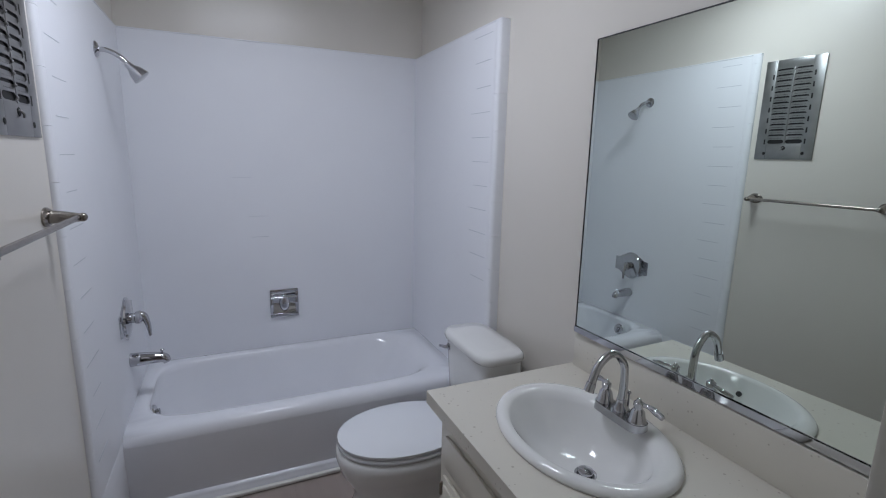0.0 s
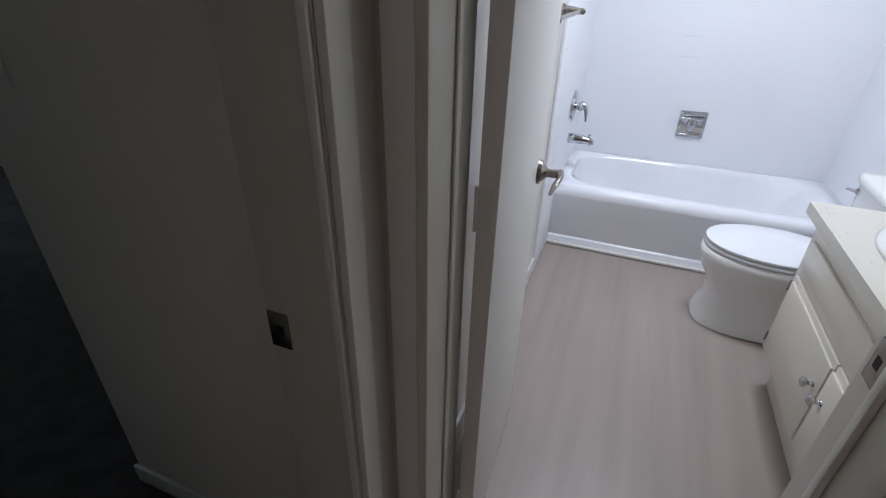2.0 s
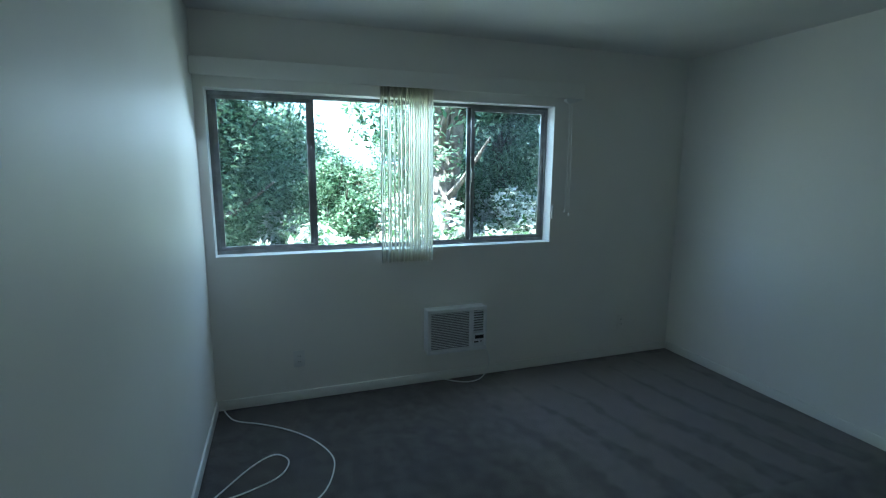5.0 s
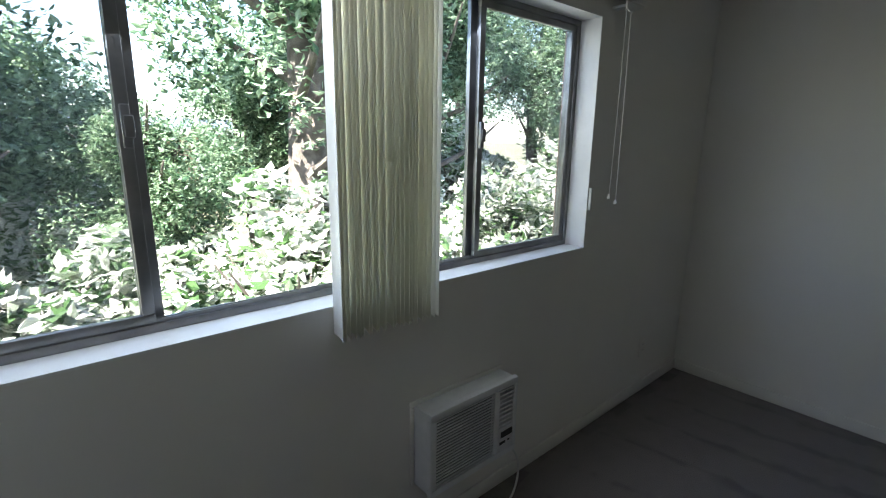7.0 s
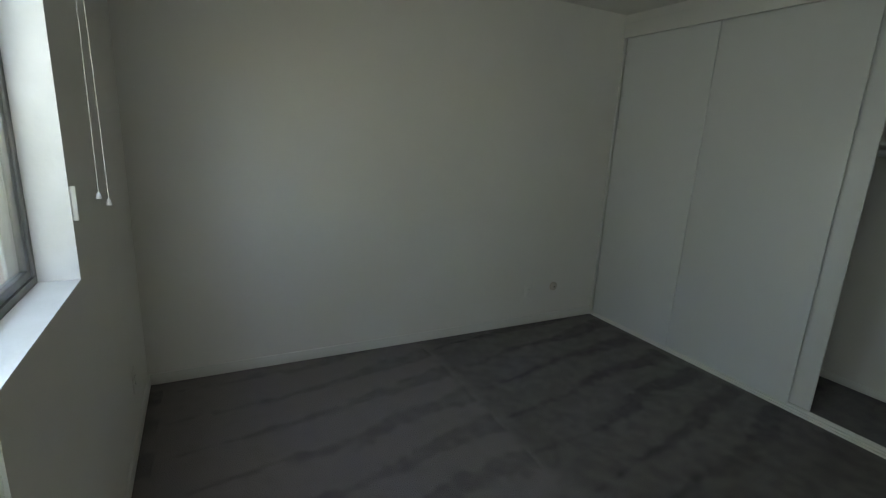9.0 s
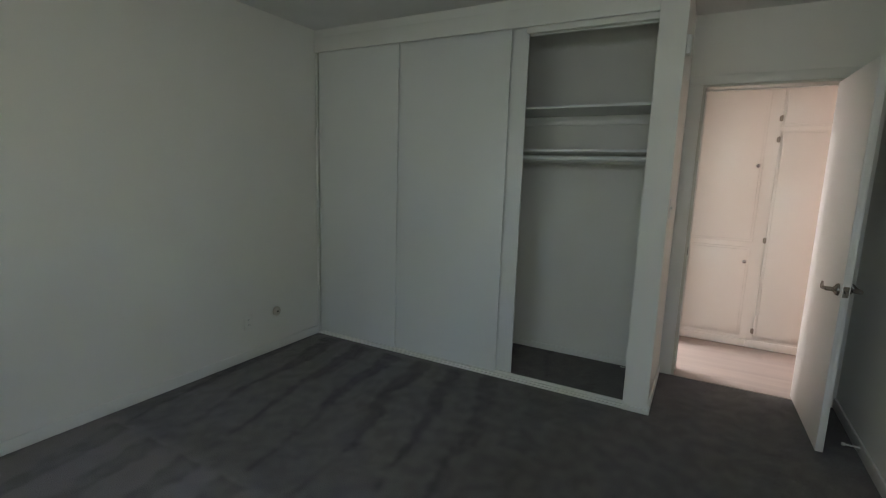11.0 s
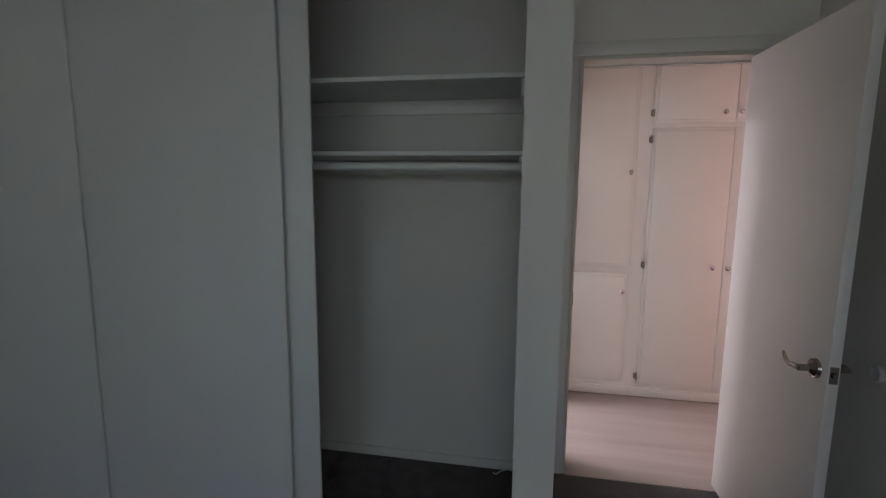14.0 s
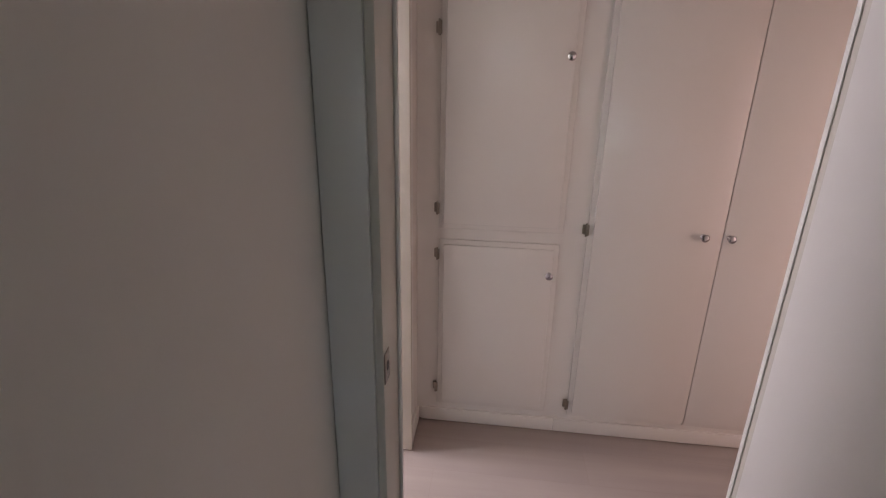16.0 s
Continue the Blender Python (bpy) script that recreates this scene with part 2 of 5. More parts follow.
def vane_mat():
    m = bpy.data.materials.new("vinyl_vane")
    m.use_nodes = True
    n, l = m.node_tree.nodes, m.node_tree.links
    b = n["Principled BSDF"]
    b.inputs["Base Color"].default_value = (0.74, 0.75, 0.70, 1)
    b.inputs["Roughness"].default_value = 0.5
    tc = n.new("ShaderNodeTexCoord")
    w = n.new("ShaderNodeTexWave"); w.bands_direction = "X"; w.inputs["Scale"].default_value = 75
    l.new(tc.outputs["Object"], w.inputs[0])
    bp = n.new("ShaderNodeBump"); bp.inputs["Strength"].default_value, bp.inputs["Distance"].default_value = 0.5, 0.001
    l.new(w.outputs[1], bp.inputs["Height"]); l.new(bp.outputs[0], b.inputs["Normal"])
    t = n.new("ShaderNodeBsdfTranslucent"); t.inputs[0].default_value = (0.98, 0.97, 0.91, 1)
    mx = n.new("ShaderNodeMixShader"); mx.inputs[0].default_value = 0.92
    l.new(b.outputs[0], mx.inputs[1]); l.new(t.outputs[0], mx.inputs[2]); l.new(mx.outputs[0], n["Material Output"].inputs[0])
    return m


def screen_mat():
    """Fine grey mesh, mostly open."""
    m = bpy.data.materials.new("screen_mesh")
    m.use_nodes = True
    n, l = m.node_tree.nodes, m.node_tree.links
    b = n["Principled BSDF"]
    b.inputs["Base Color"].default_value, b.inputs["Roughness"].default_value = (0.24, 0.27, 0.30, 1), 0.8
    tr, mx = n.new("ShaderNodeBsdfTransparent"), n.new("ShaderNodeMixShader")
    tc, nz, rg = n.new("ShaderNodeTexCoord"), n.new("ShaderNodeTexNoise"), n.new("ShaderNodeMapRange")
    nz.inputs["Scale"].default_value = 3
    rg.inputs[3].default_value, rg.inputs[4].default_value = 0.16, 0.28
    l.new(tc.outputs["Object"], nz.inputs[0]), l.new(nz.outputs[0], rg.inputs[0]), l.new(rg.outputs[0], mx.inputs[0])
    l.new(tr.outputs[0], mx.inputs[1]), l.new(b.outputs[0], mx.inputs[2]), l.new(mx.outputs[0], n["Material Output"].inputs[0])
    return m


def leaf_mat(name, c1, c2, trans=0.35):
    m = bpy.data.materials.new(name)
    m.use_nodes = True
    n, l = m.node_tree.nodes, m.node_tree.links
    b = n["Principled BSDF"]
    b.inputs["Roughness"].default_value = 0.35
    g = n.new("ShaderNodeNewGeometry")
    mix = n.new("ShaderNodeMix"); mix.data_type = "RGBA"
    mix.inputs[6].default_value, mix.inputs[7].default_value = (*c1, 1), (*c2, 1)
    rp = n.new("ShaderNodeMapRange"); rp.interpolation_type = "SMOOTHSTEP"
    rp.inputs[1].default_value, rp.inputs[2].default_value = 0.15, 0.74
    l.new(g.outputs["Random Per Island"], rp.inputs[0]); l.new(rp.outputs[0], mix.inputs[0])
    l.new(mix.outputs[2], b.inputs["Base Color"])
    t = n.new("ShaderNodeBsdfTranslucent")
    l.new(mix.outputs[2], t.inputs[0])
    mx = n.new("ShaderNodeMixShader"); mx.inputs[0].default_value = trans
    l.new(b.outputs[0], mx.inputs[1]); l.new(t.outputs[0], mx.inputs[2]); l.new(mx.outputs[0], n["Material Output"].inputs[0])
    return m


M["mirror"], M["glass"], M["carpet"], M["vinyl"], M["stone"], M["vane"] = mirror_mat(), glass_mat(), carpet_mat(), vinyl_mat(), speckle_mat(), vane_mat()
M["leaf"] = leaf_mat("tree_leaves", (0.055, 0.12, 0.06), (0.34, 0.46, 0.30), 0.48)
# near-white second tone puts bright sunlight into the shrub leaf colour
M["leaf_shrub"] = leaf_mat("sunlit_shrub_leaves", (0.07, 0.15, 0.05), (0.72, 0.74, 0.68), 0.45)
M["bark"] = mat("bark", (0.19, 0.165, 0.14), 0.9, color2=(0.09, 0.078, 0.065), scale=9, bump=1, bump_scale=25)
M["soil"] = mat("garden_soil", (0.16, 0.13, 0.09), 0.95, color2=(0.07, 0.10, 0.04), scale=1.5, bump=1, bump_scale=8)
M["stucco"] = mat("stucco", (0.45, 0.30, 0.22), 0.9, color2=(0.40, 0.27, 0.20), scale=2, bump=0.8, bump_scale=40)
M["whitewall"] = mat("garden_wall_paint", (0.62, 0.61, 0.58), 0.8, color2=(0.52, 0.51, 0.48), scale=2)
M["roof"] = mat("roof_blue_grey", (0.16, 0.20, 0.28), 0.8, color2=(0.12, 0.15, 0.2), scale=4)


# ---- mesh helpers ----
def link(name, bm, material, parent=None, smooth=False, angle=40):
    me = bpy.data.meshes.new(name)
    bm.normal_update()
    bm.to_mesh(me)
    bm.free()
    me.materials.append(M[material])
    if smooth:
        flat = me.attributes.get("flat")
        marks = [bool(d.value) for d in flat.data] if flat else [False] * len(me.polygons)
        me.polygons.foreach_set("use_smooth", [not k for k in marks])
        me.set_sharp_from_angle(angle=radians(angle))
    ob = new(name, me)
    if parent:
        ob.parent = parent
        ob.matrix_parent_inverse = parent.matrix_basis.inverted()
    return ob


def part(name, bm, material, parent, label="", smooth=True, angle=40):
    ob = link(name, bm, material, parent, smooth, angle)
    return tagged(ob, label)


def empty(name, place, label, category, group=""):
    e = new(name)
    e.empty_display_size = 0.1
    e.matrix_basis = Matrix.Translation(place)
    return tagged(e, label, category, group)


def box(bm, x0, x1, y0, y1, z0, z1, bevel=0.0, seg=2):
    x0, x1, y0, y1, z0, z1 = min(x0, x1), max(x0, x1), min(y0, y1), max(y0, y1), min(z0, z1), max(z0, z1)
    layer = bm.faces.layers.int.get("flat") or bm.faces.layers.int.new("flat")
    before = set(bm.faces)
    r = bmesh.ops.create_cube(bm, size=1, matrix=Matrix.LocRotScale(((x0 + x1) / 2, (y0 + y1) / 2, (z0 + z1) / 2), None, (x1 - x0, y1 - y0, z1 - z0)))
    if bevel:
        edges = list({e for v in r["verts"] for e in v.link_edges})
        bmesh.ops.bevel(bm, geom=edges, offset=bevel, segments=seg, affect="EDGES", profile=0.5)
    for f in bm.faces:
        if f not in before:
            f[layer] = 1
    return bm


def boxes(*rows, bevel=0.0):
    bm = bmesh.new()
    for r in rows:
        box(bm, *r, bevel=bevel)
    return bm


def disc(bm, m, r1, r2, depth, seg=24):
    """A tapered cylinder along the local z of m, from its origin."""
    bmesh.ops.create_cone(bm, cap_ends=True, segments=seg, radius1=r1, radius2=r2, depth=depth, matrix=m @ Matrix.Translation((0, 0, depth / 2)))
    return bm


def aim(place, way):
    return Matrix.Translation(place) @ Vector(way).to_track_quat("Z", "Y").to_matrix().to_4x4()


def ball(bm, place, r, scale=(1, 1, 1), seg=16):
    bmesh.ops.create_uvsphere(bm, u_segments=seg, v_segments=seg // 2 + 2, radius=r, matrix=Matrix.Translation(place) @ Matrix.Diagonal((*scale, 1)))
    return bm


def lathe(bm, profile, m=Matrix(), seg=32, sx=1.0, sy=1.0):
    """Turns a profile of (radius, height) round the local z of m."""
    rings = []
    for r, h in profile:
        rings.append([bm.verts.new(m @ Vector((sx * r * math.cos(2 * math.pi * i / seg), sy * r * math.sin(2 * math.pi * i / seg), h))) for i in range(seg)])
    for a, b in zip(rings, rings[1:]):
        for i in range(seg):
            bm.faces.new((a[i], a[(i + 1) % seg], b[(i + 1) % seg], b[i]))
    if profile[0][0] > 1e-5:
        bm.faces.new(rings[0][::-1])
    if profile[-1][0] > 1e-5:
        bm.faces.new(rings[-1])
    bmesh.ops.remove_doubles(bm, verts=[v for r in rings for v in r], dist=1e-6)
    return bm


def smooth_path(pts, n=8):
    pts = [Vector(p) for p in pts]
    out = []
    for i in range(len(pts) - 1):
        p0, p1, p2, p3 = pts[max(i - 1, 0)], pts[i], pts[i + 1], pts[min(i + 2, len(pts) - 1)]
        for k in range(n):
            t = k / n
            out.append(0.5 * ((2 * p1) + (p2 - p0) * t + (2 * p0 - 5 * p1 + 4 * p2 - p3) * t * t + (3 * p1 - p0 - 3 * p2 + p3) * t ** 3))
    out.append(pts[-1])
    return out


def tube(bm, pts, radius, seg=12, flat=1.0, smooth=8):
    """A tube along a smoothed path; radius may be a list with one for each given point."""
    path = smooth_path(pts, smooth)
    radii = [radius] * len(path)
    if isinstance(radius, (list, tuple)):
        radii = [float(np.interp(i / smooth, range(len(radius)), radius)) for i in range(len(path))]
    side = None
    rings = []
    for i, p in enumerate(path):
        d = (path[min(i + 1, len(path) - 1)] - path[max(i - 1, 0)]).normalized()
        if side is None:
            side = d.orthogonal().normalized()
        side = (side - d * side.dot(d)).normalized()
        up = d.cross(side)
        rings.append([bm.verts.new(p + radii[i] * (math.cos(2 * math.pi * k / seg) * side + flat * math.sin(2 * math.pi * k / seg) * up)) for k in range(seg)])
    for a, b in zip(rings, rings[1:]):
        for k in range(seg):
            bm.faces.new((a[k], a[(k + 1) % seg], b[(k + 1) % seg], b[k]))
    bm.faces.new(rings[0][::-1]), bm.faces.new(rings[-1])
    return bm


def structure(name, rows, material, label="", bevel=0.0):
    return tagged(link(name, boxes(*rows, bevel=bevel), material, smooth=bevel > 0), label or "", kind="structure")


def extrude_outline(bm, outline, to_place, depth):
    """A slab from a closed outline of (a, b); to_place(a, b, d) gives the point at depth d."""
    lo = [bm.verts.new(to_place(a, b, 0)) for a, b in outline]
    hi = [bm.verts.new(to_place(a, b, depth)) for a, b in outline]
    bm.faces.new(lo[::-1]), bm.faces.new(hi)
    for i in range(len(lo)):
        j = (i + 1) % len(lo)
        bm.faces.new((lo[i], lo[j], hi[j], hi[i]))
    bmesh.ops.recalc_face_normals(bm, faces=bm.faces[:])
    return bm


# ---- large structure ----
XW, YS, YN, XC = -4.192, -0.938, 2.782, -0.76
CEIL = 2.50
XL, XM, YB = 0.082, 1.59, 2.952
XE = 1.622
XF = 1.02
WY0, WY1, WZ0, WZ1 = -0.885, 1.53, 1.027, 2.07

structure("floor_carpet", [(XW - 0.05, -0.005, YS - 0.05, YN + 0.05, -0.12, 0.0)], "carpet", "dark grey cut pile carpet with vacuum marks and painted window light")
structure("floor_vinyl", [(-0.005, 2.2, -3.6, YB + 0.2, -0.12, -0.004)], "vinyl", "light taupe wood-look vinyl plank floor")
structure("threshold", [(-0.02, 0.012, -0.745, 0.0, -0.02, 0.004)], "vinyl", "thin flush floor strip in the doorway")
structure("ceiling", [(XW - 0.3, 2.2, -3.7, YB + 0.3, CEIL, CEIL + 0.12)], "ceiling", "off-white textured ceiling")
structure("wall_window", [(XW - 0.18, XW, YS - 0.2, WY0, -0.1, CEIL), (XW - 0.18, XW, WY1, YN + 0.2, -0.1, CEIL),
                          (XW - 0.18, XW, WY0, WY1, -0.1, WZ0), (XW - 0.18, XW, WY0, WY1, WZ1, CEIL)], "wall", "off-white painted bedroom wall with a wide window")
structure("wall_south", [(XW, 0.12, YS - 0.12, YS, -0.1, CEIL)], "wall", "off-white painted bedroom wall")
structure("wall_north", [(XW, 0.02, YN, YN + 0.12, -0.1, CEIL)], "wall", "off-white painted bedroom wall")
structure("wall_closet_back", [(-0.03, XL - 0.004, 0.262, YB + 0.1, -0.1, CEIL), (-0.03, 0.02, 0.107, 0.262, -0.1, CEIL)], "wall", "off-white painted wall at the back of the closet")
structure("wall_closet_end", [(XC, -0.03, 0.107, 0.25, -0.1, CEIL)], "wall", "off-white painted wall end beside the closet")
structure("wall_closet_header", [(XC, XC + 0.10, 0.25, YN, 2.345, CEIL)], "trim", "painted header above the closet doors")
structure("wall_doorway", [(0.0, 0.12, YS, -0.765, -0.1, CEIL), (0.0, 0.12, -0.765, 0.02, 2.05, CEIL), (0.0, 0.12, 0.02, 0.107, -0.1, CEIL), (0.0205, 0.12, 0.107, 0.12, -0.1, CEIL)], "wall", "off-white painted wall round the bedroom doorway")
# opening at y -2.5 to -1.7 is unseen, added to hold the fill lamp
structure("wall_hall_west", [(0.0, 0.12, -3.6, -2.50, -0.1, CEIL), (0.0, 0.12, -1.70, YS - 0.12, -0.1, CEIL), (0.0, 0.12, -2.50, -1.70, 2.05, CEIL), (-0.08, -0.01, -2.6, -1.6, -0.1, CEIL)], "wall", "off-white painted hall wall")
structure("wall_hall_south", [(0.0, 2.2, -3.72, -3.6, -0.1, CEIL)], "wall", "off-white painted hall wall")
structure("wall_hall_east", [(XF + 0.55, XF + 0.65, -3.6, 0.119, -0.1, CEIL), (XF, XF + 0.55, -3.6, -1.62, -0.1, CEIL)], "wall", "off-white painted hall wall")
structure("wall_bath_south", [(0.02, 0.182, 0.12, 0.262, -0.1, CEIL), (0.822, XE, 0.12, 0.262, -0.1, CEIL), (0.182, 0.822, 0.12, 0.262, 2.05, CEIL)], "bathwall", "off-white painted wall with the bathroom doorway")
structure("wall_bath_east", [(XE, XE + 0.1, 0.12, YB + 0.1, -0.1, CEIL)], "bathwall", "off-white glossy painted bathroom wall")
structure("wall_bath_north", [(XL, XE, YB, YB + 0.1, -0.1, CEIL)], "bathwall", "off-white glossy painted bathroom wall")
structure("wall_bath_west", [(XL - 0.004, XL, 0.262, YB, -0.1, CEIL)], "bathwall", "off-white glossy painted bathroom wall")

# baseboards and trim
structure("baseboard_bedroom", [(XW, -0.02, YN - 0.012, YN, 0, 0.07), (XW, XW + 0.012, YS, YN - 0.012, 0, 0.07), (XW + 0.012, 0, YS, YS + 0.012, 0, 0.07),
                        (XC - 0.012, -0.018, 0.095, 0.107, 0, 0.07), (XC - 0.012, XC, 0.107, 0.25, 0, 0.035)], "trim", "white painted baseboard", bevel=0.003)
structure("baseboard_closet", [(-0.042, -0.03, 0.25, YN - 0.012, 0, 0.05)], "trim", "white painted baseboard in the closet", bevel=0.003)
structure("baseboard_bath", [(XL, XL + 0.012, 0.30, 1.80, 0, 0.09), (XE - 0.012, XE, 1.40, 2.10, 0, 0.09)], "trim", "white painted bathroom baseboard", bevel=0.003)
structure("baseboard_hall", [(0.862, XF - 0.01, 0.108, 0.12, 0, 0.07)], "trim", "white painted hall baseboard", bevel=0.003)


# ---- doorways ----
def frame_parts(name, label, boxes_by_part, place):
    e = empty(name, place, label, "door frame")
    e["kind"] = "structure"
    for pname, rows, material in boxes_by_part:
        part(pname, boxes(*rows, bevel=0.003), material, e)
    return e


def screw_plate(parent, x0, x1, y0, y1, z0, z1, axis, lab):
    """A strike plate with its latch hole."""
    part("strike_plate", boxes((x0, x1, y0, y1, z0, z1), bevel=0.0006), "nickel", parent, lab)
    if axis == "y":
        part("latch_hole", boxes((x0 + 0.014, x0 + 0.026, y0 - 0.0008, y0 + 0.002, z0 + 0.024, z1 - 0.024)), "dark", parent)
    else:
        part("latch_hole", boxes((x0 - 0.0008, x0 + 0.002, y0 + 0.014, y1 - 0.012, z0 + 0.026, z1 - 0.024)), "dark", parent)


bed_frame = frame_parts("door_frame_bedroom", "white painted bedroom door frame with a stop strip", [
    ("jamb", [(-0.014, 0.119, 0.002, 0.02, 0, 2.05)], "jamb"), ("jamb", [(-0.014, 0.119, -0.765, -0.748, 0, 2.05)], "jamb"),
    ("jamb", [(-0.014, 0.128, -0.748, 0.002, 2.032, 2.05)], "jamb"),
    ("stop", [(0.106, 0.119, -0.006, 0.002, 0, 2.032)], "trim"), ("stop", [(0.106, 0.119, -0.748, -0.744, 0, 2.032)], "trim"),
    ("stop", [(0.106, 0.119, -0.744, -0.006, 2.024, 2.032)], "trim"),
    ("casing", [(-0.020, 0.0, 0.02, 0.106, 0, 2.05)], "trim"), ("casing", [(-0.020, 0.0, -0.765, 0.106, 2.05, 2.11)], "trim"), ("casing", [(-0.020, 0.0, -0.81, -0.765, 0, 2.11)], "trim"),
    ("casing", [(0.120, 0.134, 0.004, 0.050, 0, 2.05)], "trim"), ("casing", [(0.120, 0.134, -0.81, 0.050, 2.05, 2.11)], "trim"), ("casing", [(0.120, 0.134, -0.81, -0.765, 0, 2.05)], "trim"),
], (0.05, 0.0, 0))
screw_plate(bed_frame, -0.012, 0.024, 0.0, 0.003, 0.890, 0.955, "y", "brushed nickel strike plate")

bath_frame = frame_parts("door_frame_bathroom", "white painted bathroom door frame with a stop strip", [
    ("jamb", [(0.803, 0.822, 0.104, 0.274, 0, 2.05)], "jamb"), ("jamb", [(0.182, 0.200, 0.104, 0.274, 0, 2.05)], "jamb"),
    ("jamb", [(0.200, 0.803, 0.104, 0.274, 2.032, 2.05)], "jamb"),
    ("stop", [(0.791, 0.803, 0.190, 0.208, 0, 2.032)], "trim"), ("stop", [(0.200, 0.206, 0.190, 0.208, 0, 2.032)], "trim"),
    ("casing", [(0.822, 0.862, 0.106, 0.12, 0, 2.05)], "trim"), ("casing", [(0.136, 0.182, 0.106, 0.12, 0, 2.05)], "trim"), ("casing", [(0.136, 0.862, 0.106, 0.12, 2.05, 2.11)], "trim"),
    ("casing", [(0.822, 0.88, 0.262, 0.276, 0, 2.05)], "trim"), ("casing", [(0.130, 0.182, 0.262, 0.276, 0, 2.05)], "trim"),
], (0.5, 0.2, 0))
screw_plate(bath_frame, 0.8005, 0.8035, 0.218, 0.258, 0.910, 0.978, "x", "brushed nickel strike plate")


def lever(name, parent, m, side, up=1):
    """A lever handle: rose, neck and a curved lever, on the face whose outward way is local +y of m."""
    bm = bmesh.new()
    disc(bm, m @ aim((0, 0, 0), (0, 1, 0)), 0.033, 0.030, 0.010, 32)
    disc(bm, m @ aim((0, 0.010, 0), (0, 1, 0)), 0.026, 0.013, 0.012, 32)
    disc(bm, m @ aim((0, 0.018, 0), (0, 1, 0)), 0.0115, 0.0115, 0.036, 20)
    tube(bm, [m @ Vector(p) for p in [(side * -0.008, 0.056, 0.002), (side * 0.012, 0.058, 0.002), (side * 0.040, 0.060, -0.002 * up), (side * 0.072, 0.054, 0.004 * up), (side * 0.102, 0.047, 0.018 * up)]], [0.011, 0.012, 0.010, 0.009, 0.005], 14, 0.75)
    return part(name, bm, "nickel", parent, "brushed nickel lever handle")


def flush_door(name, hinge, angle, width, label, away, hz):
    """A flush painted leaf hinged at the given place; at angle 0 it points along +x. away: 1 when its pull face is local +y."""
    e = empty(name, hinge, label, "door")
    e.matrix_basis = pose(*hinge, 0, 0, angle)
    bpy.context.view_layer.update()
    m = e.matrix_basis

    def on(bm):
        bmesh.ops.transform(bm, matrix=m, verts=bm.verts[:])
        return bm
    part("leaf", on(boxes((0, width, -0.0175, 0.0175, 0.012, 2.028), bevel=0.0015)), "door", e)
    h = m @ pose(width - 0.062, 0.0175, hz)
    up = 1 if hz < 0.9 else -1
    lever("handle", e, h, -1, up)
    lever("handle", e, m @ pose(width - 0.062, -0.0175, hz, 0, 0, 180), 1, up)
    part("latch_plate", on(boxes((width - 0.001, width + 0.0012, -0.0125, 0.0125, hz - 0.028, hz + 0.028))), "nickel", e, "brushed nickel latch plate")
    part("latch", on(boxes((width, width + 0.009, -0.006, 0.006, hz - 0.008, hz + 0.008), bevel=0.002)), "nickel", e)
    for z in (0.25, 1.05, 1.82):
        bm = bmesh.new()
        disc(bm, m @ pose(-0.002, away * 0.0185, z - 0.040), 0.0045, 0.0045, 0.08, 12)
        box_bm = boxes((-0.001, 0.0005, -0.010, 0.012, z - 0.038, z + 0.038))
        me = bpy.data.meshes.new("t")
        on(box_bm).to_mesh(me), bm.from_mesh(me), box_bm.free(), bpy.data.meshes.remove(me)
        part("hinge", bm, "trim", e, "painted hinge")
    return e


bath_door = flush_door("door_bathroom", (0.237, 0.266, 0), 93.2, 0.575, "off-white painted flush bathroom door, standing open against the wall", 1, 0.943)
bed_door = flush_door("door_bedroom", (0.020, -0.7205, 0), 181.5, 0.736, "off-white painted flush bedroom door, standing wide open near the wall", 1, 0.885)

# ---- bathroom: tub and surround ----
TY = 2.178
TZ = 0.370


